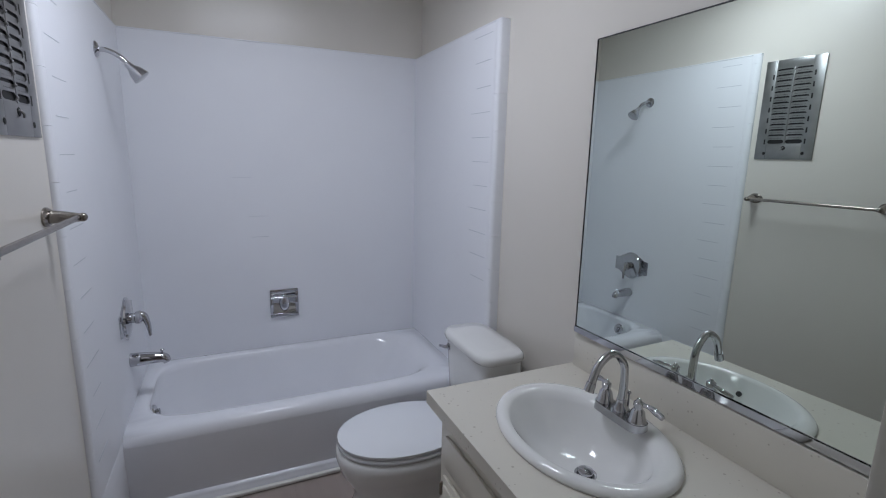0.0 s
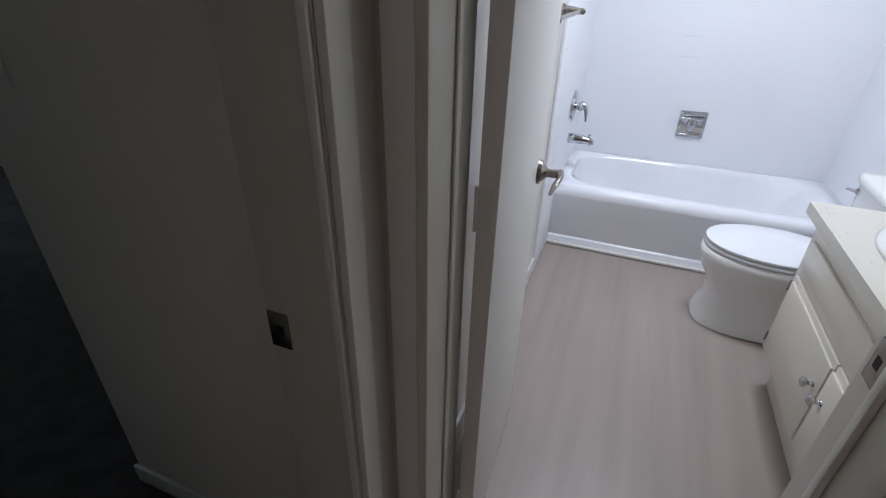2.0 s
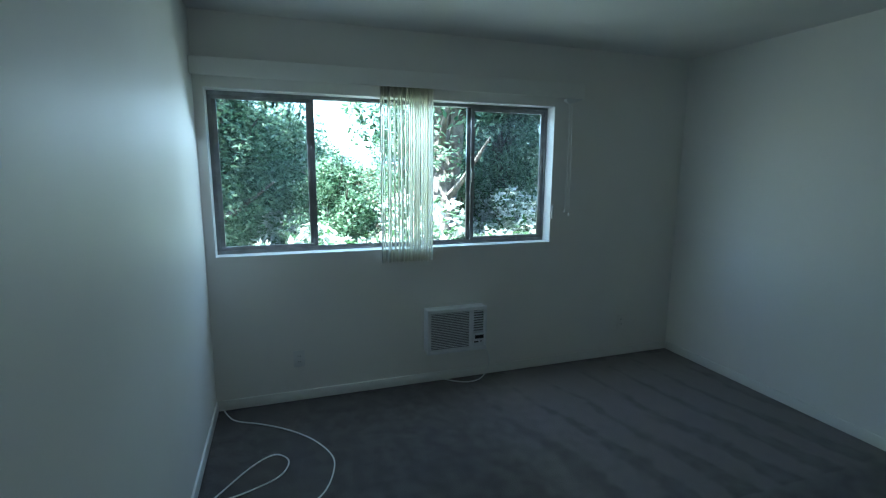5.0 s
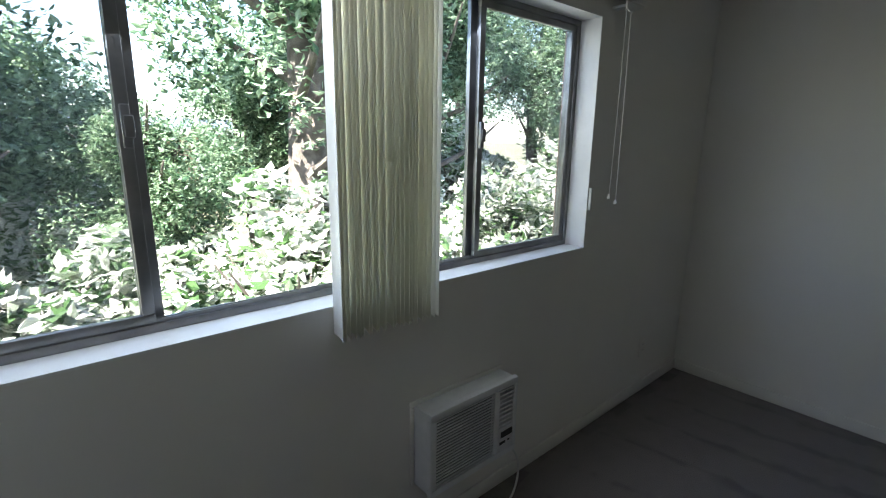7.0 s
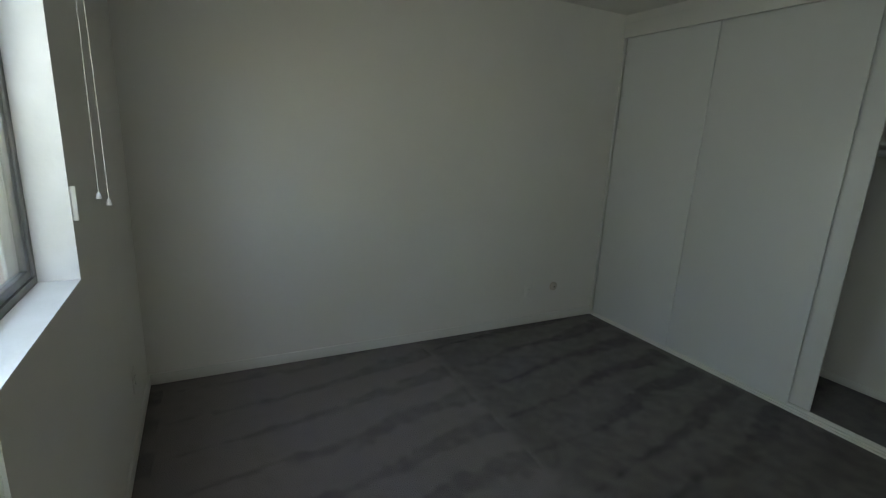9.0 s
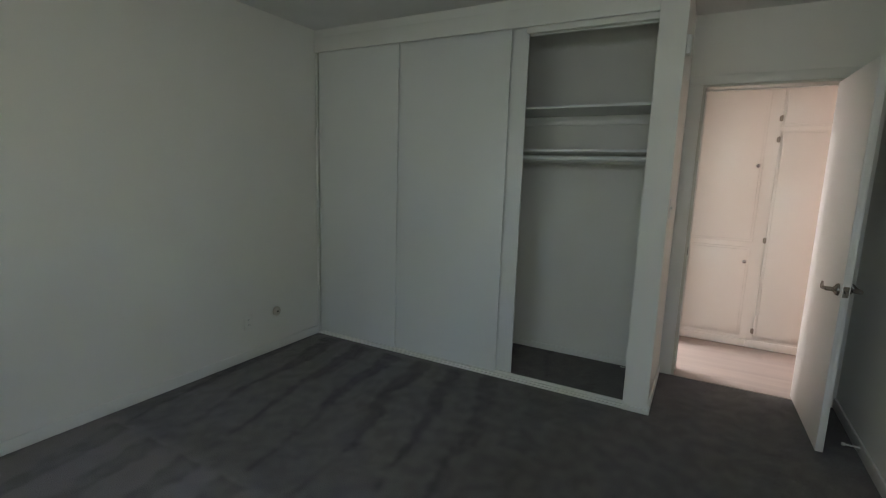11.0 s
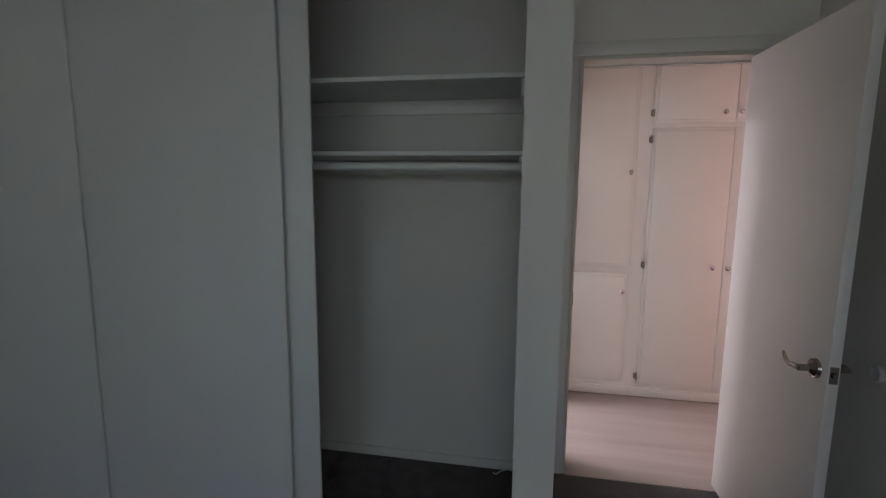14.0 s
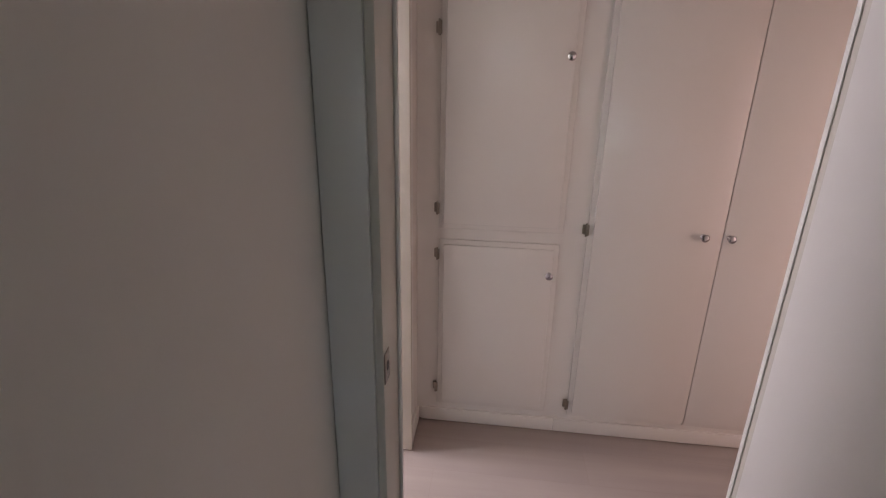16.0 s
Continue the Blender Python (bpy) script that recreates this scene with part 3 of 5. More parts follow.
def bathtub():
    e = empty("bathtub", (0.83, 2.57, 0), "glossy white enamelled alcove bathtub with a plain curved apron", "bathtub")
    x0, x1, y0, y1 = XL + 0.004, XM - 0.004, TY, YB - 0.004
    seg = 56
    bm = bmesh.new()

    def ring(cx, cy, hx, hy, z, power):
        out = []
        for i in range(seg):
            a = 2 * math.pi * i / seg
            c, s = math.cos(a), math.sin(a)
            r = (abs(c) ** power + abs(s) ** power) ** (-1 / power)
            out.append(bm.verts.new((cx + hx * r * c, cy + hy * r * s, z)))
        return out
    cx, cy, hx, hy = (x0 + x1) / 2, (y0 + y1) / 2, (x1 - x0) / 2, (y1 - y0) / 2
    rows = [(cx, cy, hx, hy, 0.318, 60), (cx, cy, hx, hy - 0.001, 0.332, 60), (cx, cy, hx - 0.001, hy - 0.006, TZ - 0.023, 60), (cx, cy, hx - 0.001, hy - 0.015, TZ - 0.011, 60), (cx, cy, hx - 0.002, hy - 0.029, TZ - 0.003, 50), (cx, cy, hx - 0.003, hy - 0.046, TZ, 40),
            (cx - 0.025, cy + 0.022, hx - 0.078, hy - 0.060, TZ, 5.5), (cx - 0.025, cy + 0.022, hx - 0.090, hy - 0.071, TZ - 0.004, 5.3), (cx - 0.034, cy + 0.022, hx - 0.100, hy - 0.083, TZ - 0.014, 5.1), (cx - 0.046, cy + 0.022, hx - 0.108, hy - 0.094, TZ - 0.035, 4.9), (cx - 0.058, cy + 0.021, hx - 0.120, hy - 0.104, TZ - 0.07, 4.7),
            (cx - 0.085, cy + 0.012, hx - 0.150, hy - 0.130, TZ - 0.16, 4.2), (cx - 0.09, cy + 0.012, hx - 0.215, hy - 0.155, TZ - 0.27, 3.8), (cx - 0.06, cy + 0.012, hx - 0.28, hy - 0.20, TZ - 0.305, 3.4)]
    rings = [ring(*r) for r in rows]
    for a, b in zip(rings, rings[1:]):
        for i in range(seg):
            bm.faces.new((a[i], a[(i + 1) % seg], b[(i + 1) % seg], b[i]))
    bm.faces.new(rings[-1])
    bmesh.ops.recalc_face_normals(bm, faces=bm.faces[:])
    part("basin", bm, "enamel", e, angle=75)
    # apron: a swept profile along x
    prof = [(-0.004, 0.320), (-0.003, 0.305), (0.000, 0.270), (0.014, 0.16), (0.026, 0.060), (0.028, 0.050), (0.016, 0.045), (0.013, 0.037), (0.013, 0.026), (0.008, 0.020), (0.007, 0.0)]
    bm = bmesh.new()
    ends = [[bm.verts.new((x, TY + 0.004 + dy, z)) for dy, z in prof] for x in (x0, x1)]
    for i in range(len(prof) - 1):
        bm.faces.new((ends[0][i], ends[1][i], ends[1][i + 1], ends[0][i + 1]))
    part("apron", bm, "enamel", e, angle=60)
    part("caulk_strip", boxes((x0, x1, TY - 0.012, TY + 0.008, 0, 0.016), bevel=0.004), "trim", e, "white caulked foot strip")
    bm = bmesh.new()
    disc(bm, aim((XL + 0.083, 2.48, 0.300), (1, 0, 0.18)), 0.037, 0.033, 0.007, 32)
    disc(bm, aim((XL + 0.091, 2.48, 0.302), (1, 0, 0.18)), 0.012, 0.010, 0.010, 16)
    box(bm, XL + 0.094, XL + 0.106, 2.477, 2.483, 0.282, 0.318, 0.002)
    part("overflow_plate", bm, "chrome", e, "round chrome overflow plate with a trip lever")
    return e


bathtub()


def surround():
    e = empty("shower_surround", (0.9, 2.6, TZ), "glossy white moulded tub surround with faint tile joints", "shower surround")
    top = 2.018
    e0 = 1.795
    part("back_panel", boxes((XL + 0.012, XM - 0.012, YB - 0.012, YB, TZ - 0.02, top)), "acrylic", e)
    part("side_panel", boxes((XL, XL + 0.012, e0 + 0.03, YB - 0.0, TZ - 0.02, top)), "acrylic", e)
    part("side_panel", boxes((XM - 0.012, XE, 2.005, YB - 0.0, TZ - 0.02, top)), "acrylic", e)
    # bullnose edge pieces, jointed
    for x0, x1, y0, y1, lo in ((XL, XL + 0.017, e0, e0 + 0.045, 0.0), (XM - 0.017, XM, 1.965, 2.005, 0.36)):
        z = lo
        while z < top:
            z1 = min(z + 0.152, top + 0.004)
            s = 1 if x0 < 0.8 else -1
            xb = x0 if s > 0 else x1
            w = 0.0 if s > 0 else XM - XE
            ol = [(w, y0), (0.004, y0), (0.010, y0 + 0.003), (0.015, y0 + 0.010), (0.017, y0 + 0.020), (0.015, y1 - 0.008), (0.0125, y1), (w, y1)]
            part("edge_tile", extrude_outline(bmesh.new(), ol, lambda a, c, d: Vector((xb + s * a, c, z + 0.0004 + d)), z1 - z - 0.0008), "acrylic", e, angle=50)
            z += 0.152
    part("foot_panel", boxes((XL, XL + 0.013, e0 + 0.045, TY + 0.02, 0.0, TZ - 0.0205), bevel=0.002), "acrylic", e)
    part("top_edge", boxes((XL, XE, YB - 0.0135, YB, top, top + 0.007), bevel=0.003), "acrylic", e)
    part("top_edge", boxes((XL, XL + 0.0135, e0, YB - 0.0135, top + 0.0005, top + 0.0065), bevel=0.002), "acrylic", e)
    part("top_edge", boxes((XM - 0.0135, XE, 1.965, YB - 0.0135, top + 0.0005, top + 0.0065), bevel=0.002), "acrylic", e)
    # faint joints that the moulding shows near its edges
    for k in range(15):
        z = 0.47 + 0.108 * k
        part("joint", boxes((XL + 0.0118, XL + 0.0126, 1.87 + 0.012 * (k % 3), 2.00 + 0.02 * (k % 2), z, z + 0.0022)), "joint", e)
        if k > 3:
            part("joint", boxes((XM - 0.0126, XM - 0.0118, 2.03, 2.16 + 0.015 * (k % 4), z, z + 0.0022)), "joint", e)
    for x, z in ((0.55, 1.33), (0.62, 1.12), (0.63, 1.005)):
        part("joint", boxes((x, x + 0.09, YB - 0.0126, YB - 0.0118, z, z + 0.0014)), "joint", e)
    return e


M["joint"] = mat("panel_joint", (0.50, 0.53, 0.58), 0.3)
surround()


def soap_dish():
    e = empty("soap_dish", (0.784, YB - 0.012, 0.616), "square polished chrome wall soap dish with a front bar", "soap dish")
    x0, x1, z0, z1, y = 0.706, 0.862, 0.534, 0.698, YB - 0.012
    part("frame", boxes((x0, x1, y - 0.012, y, z1 - 0.018, z1), (x0, x1, y - 0.012, y, z0, z0 + 0.018), (x0, x0 + 0.018, y - 0.012, y, z0 + 0.018, z1 - 0.018), (x1 - 0.018, x1, y - 0.012, y, z0 + 0.018, z1 - 0.018), bevel=0.004), "chrome", e)
    bm = bmesh.new()
    n = 10
    rows = []
    for x in (x0 + 0.016, x1 - 0.016):
        rows.append([bm.verts.new((x, y - 0.002 - 0.010 * math.cos(math.pi * i / n) ** 2, z0 + 0.016 + (z1 - z0 - 0.032) * i / n)) for i in range(n + 1)])
    for i in range(n):
        bm.faces.new((rows[0][i], rows[1][i], rows[1][i + 1], rows[0][i + 1]))
    part("back_plate", bm, "chrome", e)
    bm = bmesh.new()
    tube(bm, [(x0 + 0.006, y - 0.030, z1 - 0.042), (x1 - 0.006, y - 0.030, z1 - 0.042)], 0.007)
    box(bm, x0 + 0.004, x0 + 0.012, y - 0.034, y - 0.010, z1 - 0.05, z1 - 0.030, 0.002)
    box(bm, x1 - 0.012, x1 - 0.004, y - 0.034, y - 0.010, z1 - 0.05, z1 - 0.030, 0.002)
    part("bar", bm, "chrome", e)
    bm = bmesh.new()
    ball(bm, (0.784, y - 0.010, 0.616), 0.05, (0.55, 0.32, 1.0), 20)
    part("grip", bm, "chrome", e)
    part("tray", boxes((x0 + 0.018, x1 - 0.018, y - 0.028, y - 0.006, z0 + 0.016, z0 + 0.024), bevel=0.003), "chrome", e)


soap_dish()


def shower_head():
    e = empty("shower_unit", (XL + 0.012, 2.465, 1.835), "polished chrome shower arm and bell-shaped shower head", "shower head")
    x, y, z = XL + 0.012, 2.465, 1.835
    bm = bmesh.new()
    lathe(bm, [(0.030, 0), (0.030, 0.003), (0.022, 0.010), (0.012, 0.013)], aim((x, y, z), (1, 0, 0)))
    part("flange", bm, "chrome", e)
    bm = bmesh.new()
    tube(bm, [(x, y, z), (x + 0.035, y, z), (x + 0.075, y, z - 0.018), (x + 0.105, y, z - 0.050)], 0.0095, 14)
    part("arm", bm, "chrome", e)
    bm = bmesh.new()
    lathe(bm, [(0.010, -0.005), (0.013, 0.0), (0.014, 0.014), (0.017, 0.020), (0.026, 0.034), (0.033, 0.060), (0.034, 0.066), (0.028, 0.069), (0.0, 0.069)], aim((x + 0.100, y, z - 0.045), (0.72, 0, -0.75)))
    part("head", bm, "chrome", e)


shower_head()


def mixer():
    y, z, x = 2.485, 0.752, XL + 0.012
    e = empty("shower_mixer", (x, y, z), "polished chrome single-lever bath mixer on a winged plate", "mixer tap")
    quarter = [(0.135, 0.045), (0.105, 0.047), (0.085, 0.058)]
    quarter += [(0.085 * math.cos(t), 0.092 * math.sin(t)) for t in np.linspace(radians(52), radians(90), 7)]
    upper = quarter + [(-a, b) for a, b in quarter[::-1]][1:]
    lower = [(-a, -b) for a, b in upper]
    outline = upper + lower
    bm = extrude_outline(bmesh.new(), outline, lambda a, b, d: Vector((x + d, y + a, z + b)), 0.005)
    part("plate", bm, "chrome", e)
    bm = bmesh.new()
    lathe(bm, [(0.084, 0.004), (0.079, 0.012), (0.040, 0.017), (0.028, 0.020)], aim((x, y, z), (1, 0, 0)), 40)
    part("escutcheon", bm, "chrome", e)
    bm = bmesh.new()
    lathe(bm, [(0.022, 0.014), (0.022, 0.034), (0.027, 0.038), (0.027, 0.052), (0.018, 0.062), (0, 0.064)], aim((x, y, z), (1, 0, 0)))
    tube(bm, [(x + 0.046, y, z + 0.014), (x + 0.066, y - 0.004, z + 0.006), (x + 0.080, y - 0.010, z - 0.030), (x + 0.086, y - 0.014, z - 0.082)], [0.018, 0.016, 0.011, 0.006], 14, 0.8)
    part("lever", bm, "chrome", e)
    e2 = empty("tub_spout", (x, 2.485, 0.562), "polished chrome bath spout with a diverter knob", "spout")
    bm = bmesh.new()
    tube(bm, [(x, 2.485, 0.562), (x + 0.04, 2.485, 0.562), (x + 0.10, 2.485, 0.560), (x + 0.128, 2.485, 0.554), (x + 0.138, 2.485, 0.535)], [0.030, 0.029, 0.024, 0.021, 0.016], 20)
    part("spout", bm, "chrome", e2)
    bm = bmesh.new()
    disc(bm, pose(x + 0.122, 2.485, 0.575), 0.004, 0.004, 0.016, 12)
    ball(bm, (x + 0.122, 2.485, 0.593), 0.009, (1, 1, 0.6), 12)
    part("diverter_knob", bm, "chrome", e2)


mixer()


def wall_heater_grille():
    """A pressed-steel register: a flat plate with columns of stadium slots."""
    x, y0, y1, z0, z1 = XL, 1.495, 1.766, 1.487, 1.975
    e = empty("wall_heater_grille", (x, (y0 + y1) / 2, z0), "grey steel wall heater grille with rows of oval slots", "wall heater")
    t = 0.006
    gy0, gy1, gz0, gz1 = y0 + 0.054, y1 - 0.054, z0 + 0.075, z1 - 0.040
    part("faceplate", boxes((x, x + t, y0, gy0, z0, z1), (x, x + t, gy1, y1, z0, z1), (x, x + t, gy0, gy1, z0, gz0), (x, x + t, gy0, gy1, gz1, z1), bevel=0.0015), "steel", e)
    # near-black sheet stands in for the shade behind the slots
    part("slot_shade", boxes((x + 0.0005, x + 0.0015, gy0, gy1, gz0, gz1)), "dark", e)
    rows = 14
    rh, yc = (gz1 - gz0) / rows, (gy0 + gy1) / 2
    for k in range(rows + 1):
        z = gz0 + k * rh
        bm = bmesh.new()
        for ya, yb in ((gy0 - 0.001, yc - 0.003), (yc + 0.003, gy1 + 0.001)):
            # a bar that widens into its neighbours, so that the slots have round ends
            outline = [(ya, -0.011), (ya + 0.006, -0.0055), (ya + 0.014, -0.0036), (yb - 0.014, -0.0036), (yb - 0.006, -0.0055), (yb, -0.011), (yb, 0.011), (yb - 0.006, 0.0055), (yb - 0.014, 0.0036), (ya + 0.014, 0.0036), (ya + 0.006, 0.0055), (ya, 0.011)]
            outline = [(a, min(max(z + c, gz0 - 0.001), gz1 + 0.001)) for a, c in outline]
            extrude_outline(bm, outline, lambda a, c, d: Vector((x + 0.0035 + d, a, c)), 0.0022)
        part("bar", bm, "steel", e)
    part("centre_rib", boxes((x + 0.003, x + 0.0072, yc - 0.0038, yc + 0.0038, gz0, gz1), bevel=0.0012), "steel", e)
    for k in range(rows):
        z = gz0 + (k + 0.5) * rh
        if k:
            part("louvre", boxes((x + 0.0018, x + 0.0026, gy0, gy1, z - 0.008, z + 0.002)), "steel", e)
        bm = bmesh.new()
        ball(bm, (x + 0.0075, yc, z), 0.0042, (0.7, 1, 1), 8)
        part("stud", bm, "steel", e)
        if k % 2 == 0:
            for y in (gy0 - 0.012, gy1 + 0.012):
                # side slots are dark patches on the plate, shade painted without a hole
                part("side_slot_shade", boxes((x + t - 0.0005, x + t + 0.0004, y - 0.0035, y + 0.0035, z - 0.012, z + 0.012)), "dark", e)
    for y in (y0 + 0.045, y1 - 0.045):
        bm = bmesh.new()
        disc(bm, aim((x + t, y, z0 + 0.03), (1, 0, 0)), 0.008, 0.006, 0.0015, 16)
        part("screw", bm, "dark", e)
    bm = bmesh.new()
    disc(bm, aim((x + t, (y0 + y1) / 2, z0 + 0.056), (1, 0, 0)), 0.011, 0.011, 0.0012, 6)
    part("keyhole", bm, "dark", e)
    bm = bmesh.new()
    tube(bm, [(x + 0.006, (y0 + y1) / 2, z0 + 0.060), (x + 0.014, (y0 + y1) / 2 + 0.004, z0 + 0.052), (x + 0.012, (y0 + y1) / 2 + 0.010, z0 + 0.044)], 0.003, 8)
    part("catch", bm, "steel", e)


wall_heater_grille()


def towel_bar():
    z, x = 1.282, XL
    e = empty("towel_bar", (x, 1.46, z), "brushed nickel towel bar with tapered oval posts", "towel bar")
    for y in (1.170, 1.730):
        bm = bmesh.new()
        lathe(bm, [(0.036, 0), (0.036, 0.005), (0.029, 0.011), (0.0, 0.012)], aim((x, y, z), (1, 0, 0)), sx=1.0, sy=0.72)
        tube(bm, [(x + 0.004, y, z), (x + 0.030, y, z), (x + 0.062, y, z - 0.002), (x + 0.082, y, z - 0.002)], [0.020, 0.018, 0.014, 0.011], 16, 0.8)
        ball(bm, (x + 0.080, y, z - 0.002), 0.012, (1, 1, 1), 14)
        part("post", bm, "nickel", e)
    bm = bmesh.new()
    tube(bm, [(x + 0.072, 1.170, z - 0.002), (x + 0.072, 1.730, z - 0.002)], 0.0075, 16, 1, 2)
    part("bar", bm, "nickel", e)


towel_bar()


# ---- bathroom: toilet ----
def toilet():
    cy = 1.79
    e = empty("toilet", (1.3, cy, 0), "white vitreous china two-piece toilet with a closed elongated seat", "toilet")

    def section(cx, rx, ry, z, pw=2.3, n=40):
        tank = cx > 1.4
        cx, z, cyy = cx - (0.072 if tank else 0.048), z * 0.93, cy + (0.03 if tank else 0.0)
        out = []
        for i in range(n):
            a = 2 * math.pi * i / n
            c, s = math.cos(a), math.sin(a)
            r = (abs(c) ** pw + abs(s) ** pw) ** (-1 / pw)
            out.append((cx + rx * r * c, cyy + ry * r * s, z))
        return out

    def loft(rows, close_top=True):
        bm = bmesh.new()
        rings = [[bm.verts.new(p) for p in row] for row in rows]
        n = len(rings[0])
        for a, b in zip(rings, rings[1:]):
            for i in range(n):
                bm.faces.new((a[i], a[(i + 1) % n], b[(i + 1) % n], b[i]))
        bm.faces.new(rings[0][::-1])
        if close_top:
            bm.faces.new(rings[-1])
        bmesh.ops.recalc_face_normals(bm, faces=bm.faces[:])
        return bm
    part("bowl", loft([section(1.190, 0.266, 0.168, 0.0, 3.0), section(1.190, 0.266, 0.168, 0.014, 3.0), section(1.192, 0.258, 0.156, 0.05, 2.9), section(1.196, 0.238, 0.132, 0.14, 2.7), section(1.19, 0.238, 0.128, 0.21, 2.5),
                      section(1.172, 0.266, 0.165, 0.29, 2.3), section(1.166, 0.277, 0.188, 0.345, 2.2), section(1.164, 0.275, 0.191, 0.385, 2.2), section(1.166, 0.262, 0.178, 0.398, 2.2)]), "china", e, angle=60)
    part("seat", loft([section(1.162, 0.262, 0.184, 0.400, 2.1), section(1.162, 0.268, 0.188, 0.404, 2.1), section(1.162, 0.268, 0.188, 0.414, 2.1), section(1.162, 0.262, 0.183, 0.418, 2.1)]), "seat", e, angle=60)
    part("lid", loft([section(1.160, 0.262, 0.184, 0.422, 2.1), section(1.160, 0.267, 0.188, 0.426, 2.1), section(1.160, 0.266, 0.187, 0.436, 2.1), section(1.160, 0.250, 0.172, 0.442, 2.1), section(1.160, 0.10, 0.07, 0.444, 2.1)]), "seat", e, angle=60)
    part("tank", loft([section(1.548, 0.082, 0.165, 0.385, 6), section(1.546, 0.088, 0.172, 0.42, 6), section(1.542, 0.094, 0.182, 0.60, 6), section(1.540, 0.097, 0.188, 0.728, 6)]), "china", e, angle=60)
    part("tank_lid", loft([section(1.536, 0.104, 0.196, 0.728, 5), section(1.536, 0.108, 0.200, 0.736, 5), section(1.536, 0.108, 0.200, 0.756, 5), section(1.536, 0.098, 0.190, 0.768, 5), section(1.536, 0.06, 0.13, 0.771, 5)]), "china", e, angle=60)
    part("pedestal_back", boxes((1.34, 1.53, cy - 0.10, cy + 0.12, 0.0, 0.362), bevel=0.03), "china", e)
    bm = bmesh.new()
    disc(bm, aim((1.378, cy + 0.165, 0.640), (-1, 0, 0)), 0.016, 0.014, 0.008, 20)
    tube(bm, [(1.372, cy + 0.165, 0.640), (1.358, cy + 0.168, 0.640), (1.352, cy + 0.190, 0.636), (1.352, cy + 0.212, 0.630)], [0.007, 0.008, 0.007, 0.006], 12)
    part("flush_lever", bm, "chrome", e, "chrome flush lever")
    for s in (-1, 1):
        bm = bmesh.new()
        ball(bm, (1.22, cy + s * 0.102, 0.022), 0.014, (1, 1, 0.9), 12)
        part("bolt_cap", bm, "china", e)


toilet()


# ---- bathroom: vanity, basin, tap, mirror ----
def vanity():
    e = empty("vanity_cabinet", (1.4, 0.86, 0), "cream painted vanity cabinet with lipped doors and a drawer front", "vanity cabinet")
    f, y0, y1 = 1.080, 0.28, 1.372
    part("body", boxes((f, f + 0.02, y0, y1, 0.165, 0.709), (f + 0.0205, XE, y1 - 0.018, y1, 0.165, 0.709), (f + 0.0205, XE, y0, y0 + 0.018, 0.165, 0.709), (f + 0.0205, XE, y0 + 0.018, y1 - 0.018, 0.165, 0.183), (f + 0.06, XE, y0, y1 - 0.03, 0.0, 0.1645), bevel=0.001), "vanity", e)
    for ya, yb, nm in ((0.62, 1.325, "drawer_front"),):
        part(nm, boxes((f - 0.012, f, ya, yb, 0.545, 0.650), bevel=0.005), "vanity", e)
    for i, (ya, yb) in enumerate(((0.853, 1.338), (0.362, 0.847))):
        d = part("door", boxes((f - 0.010, f, ya, yb, 0.190, 0.510), (f - 0.019, f - 0.010, ya + (0.0015 if i == 0 else 0.018), yb - (0.018 if i == 0 else 0.0015), 0.208, 0.492), bevel=0.004), "vanity", e)
        ky = ya + 0.036 if i == 0 else yb - 0.034
        bm = bmesh.new()
        lathe(bm, [(0.010, 0), (0.006, 0.006), (0.006, 0.014), (0.015, 0.022), (0.016, 0.028), (0.010, 0.033), (0, 0.034)], aim((f - 0.019, ky, 0.400), (-1, 0, 0)), 20)
        part("knob", bm, "chrome", d, "round chrome knob")
        for z in (0.23, 0.46):
            hy = yb + 0.003 if i == 0 else ya - 0.010
            part("hinge", boxes((f - 0.016, f - 0.001, hy, hy + 0.007, z - 0.022, z + 0.022), bevel=0.002), "hinge", d, "bronze hinge")
    t = empty("vanity_worktop", (1.32, 0.85, 0.72), "cream speckled cultured-stone worktop with a low backsplash", "worktop")
    # the worktop with the basin's hole
    n, cx, cy, rx, ry = 48, 1.338, 1.055, 0.165, 0.232
    bm = bmesh.new()
    for z in (0.750, 0.710):
        inner = [bm.verts.new((cx + rx * math.cos(2 * math.pi * i / n), cy + ry * math.sin(2 * math.pi * i / n), z)) for i in range(n)]
        outer = []
        for i in range(n):
            a = 2 * math.pi * i / n
            c, s = math.cos(a), math.sin(a)
            k = min(((XE - cx) if c > 0 else (cx - 1.049)) / max(abs(c), 1e-6), ((1.424 - cy) if s > 0 else (cy - 0.277)) / max(abs(s), 1e-6))
            outer.append(bm.verts.new((cx + k * c, cy + k * s, z)))
        for i in range(n):
            j = (i + 1) % n
            bm.faces.new((inner[i], inner[j], outer[j], outer[i]))
            a, b = outer[i].co, outer[j].co
            if abs(a.x - b.x) > 1e-4 and abs(a.y - b.y) > 1e-4:
                px = XE if (a.x + b.x) / 2 > cx else 1.049
                py = 1.424 if (a.y + b.y) / 2 > cy else 0.277
                cv = bm.verts.new((px, py, z))
                bm.faces.new((outer[i], outer[j], cv))
    bmesh.ops.recalc_face_normals(bm, faces=bm.faces[:])
    box(bm, 1.049, 1.052, 0.277, 1.424, 0.710, 0.7495)
    box(bm, 1.052, XE, 1.4215, 1.424, 0.710, 0.7495)
    part("slab", bm, "stone", t, smooth=False)
    part("backsplash", boxes((XE - 0.018, XE, 0.277, 1.412, 0.750, 0.874), bevel=0.002), "stone", t)
    return cx, cy


BX, BY = vanity()


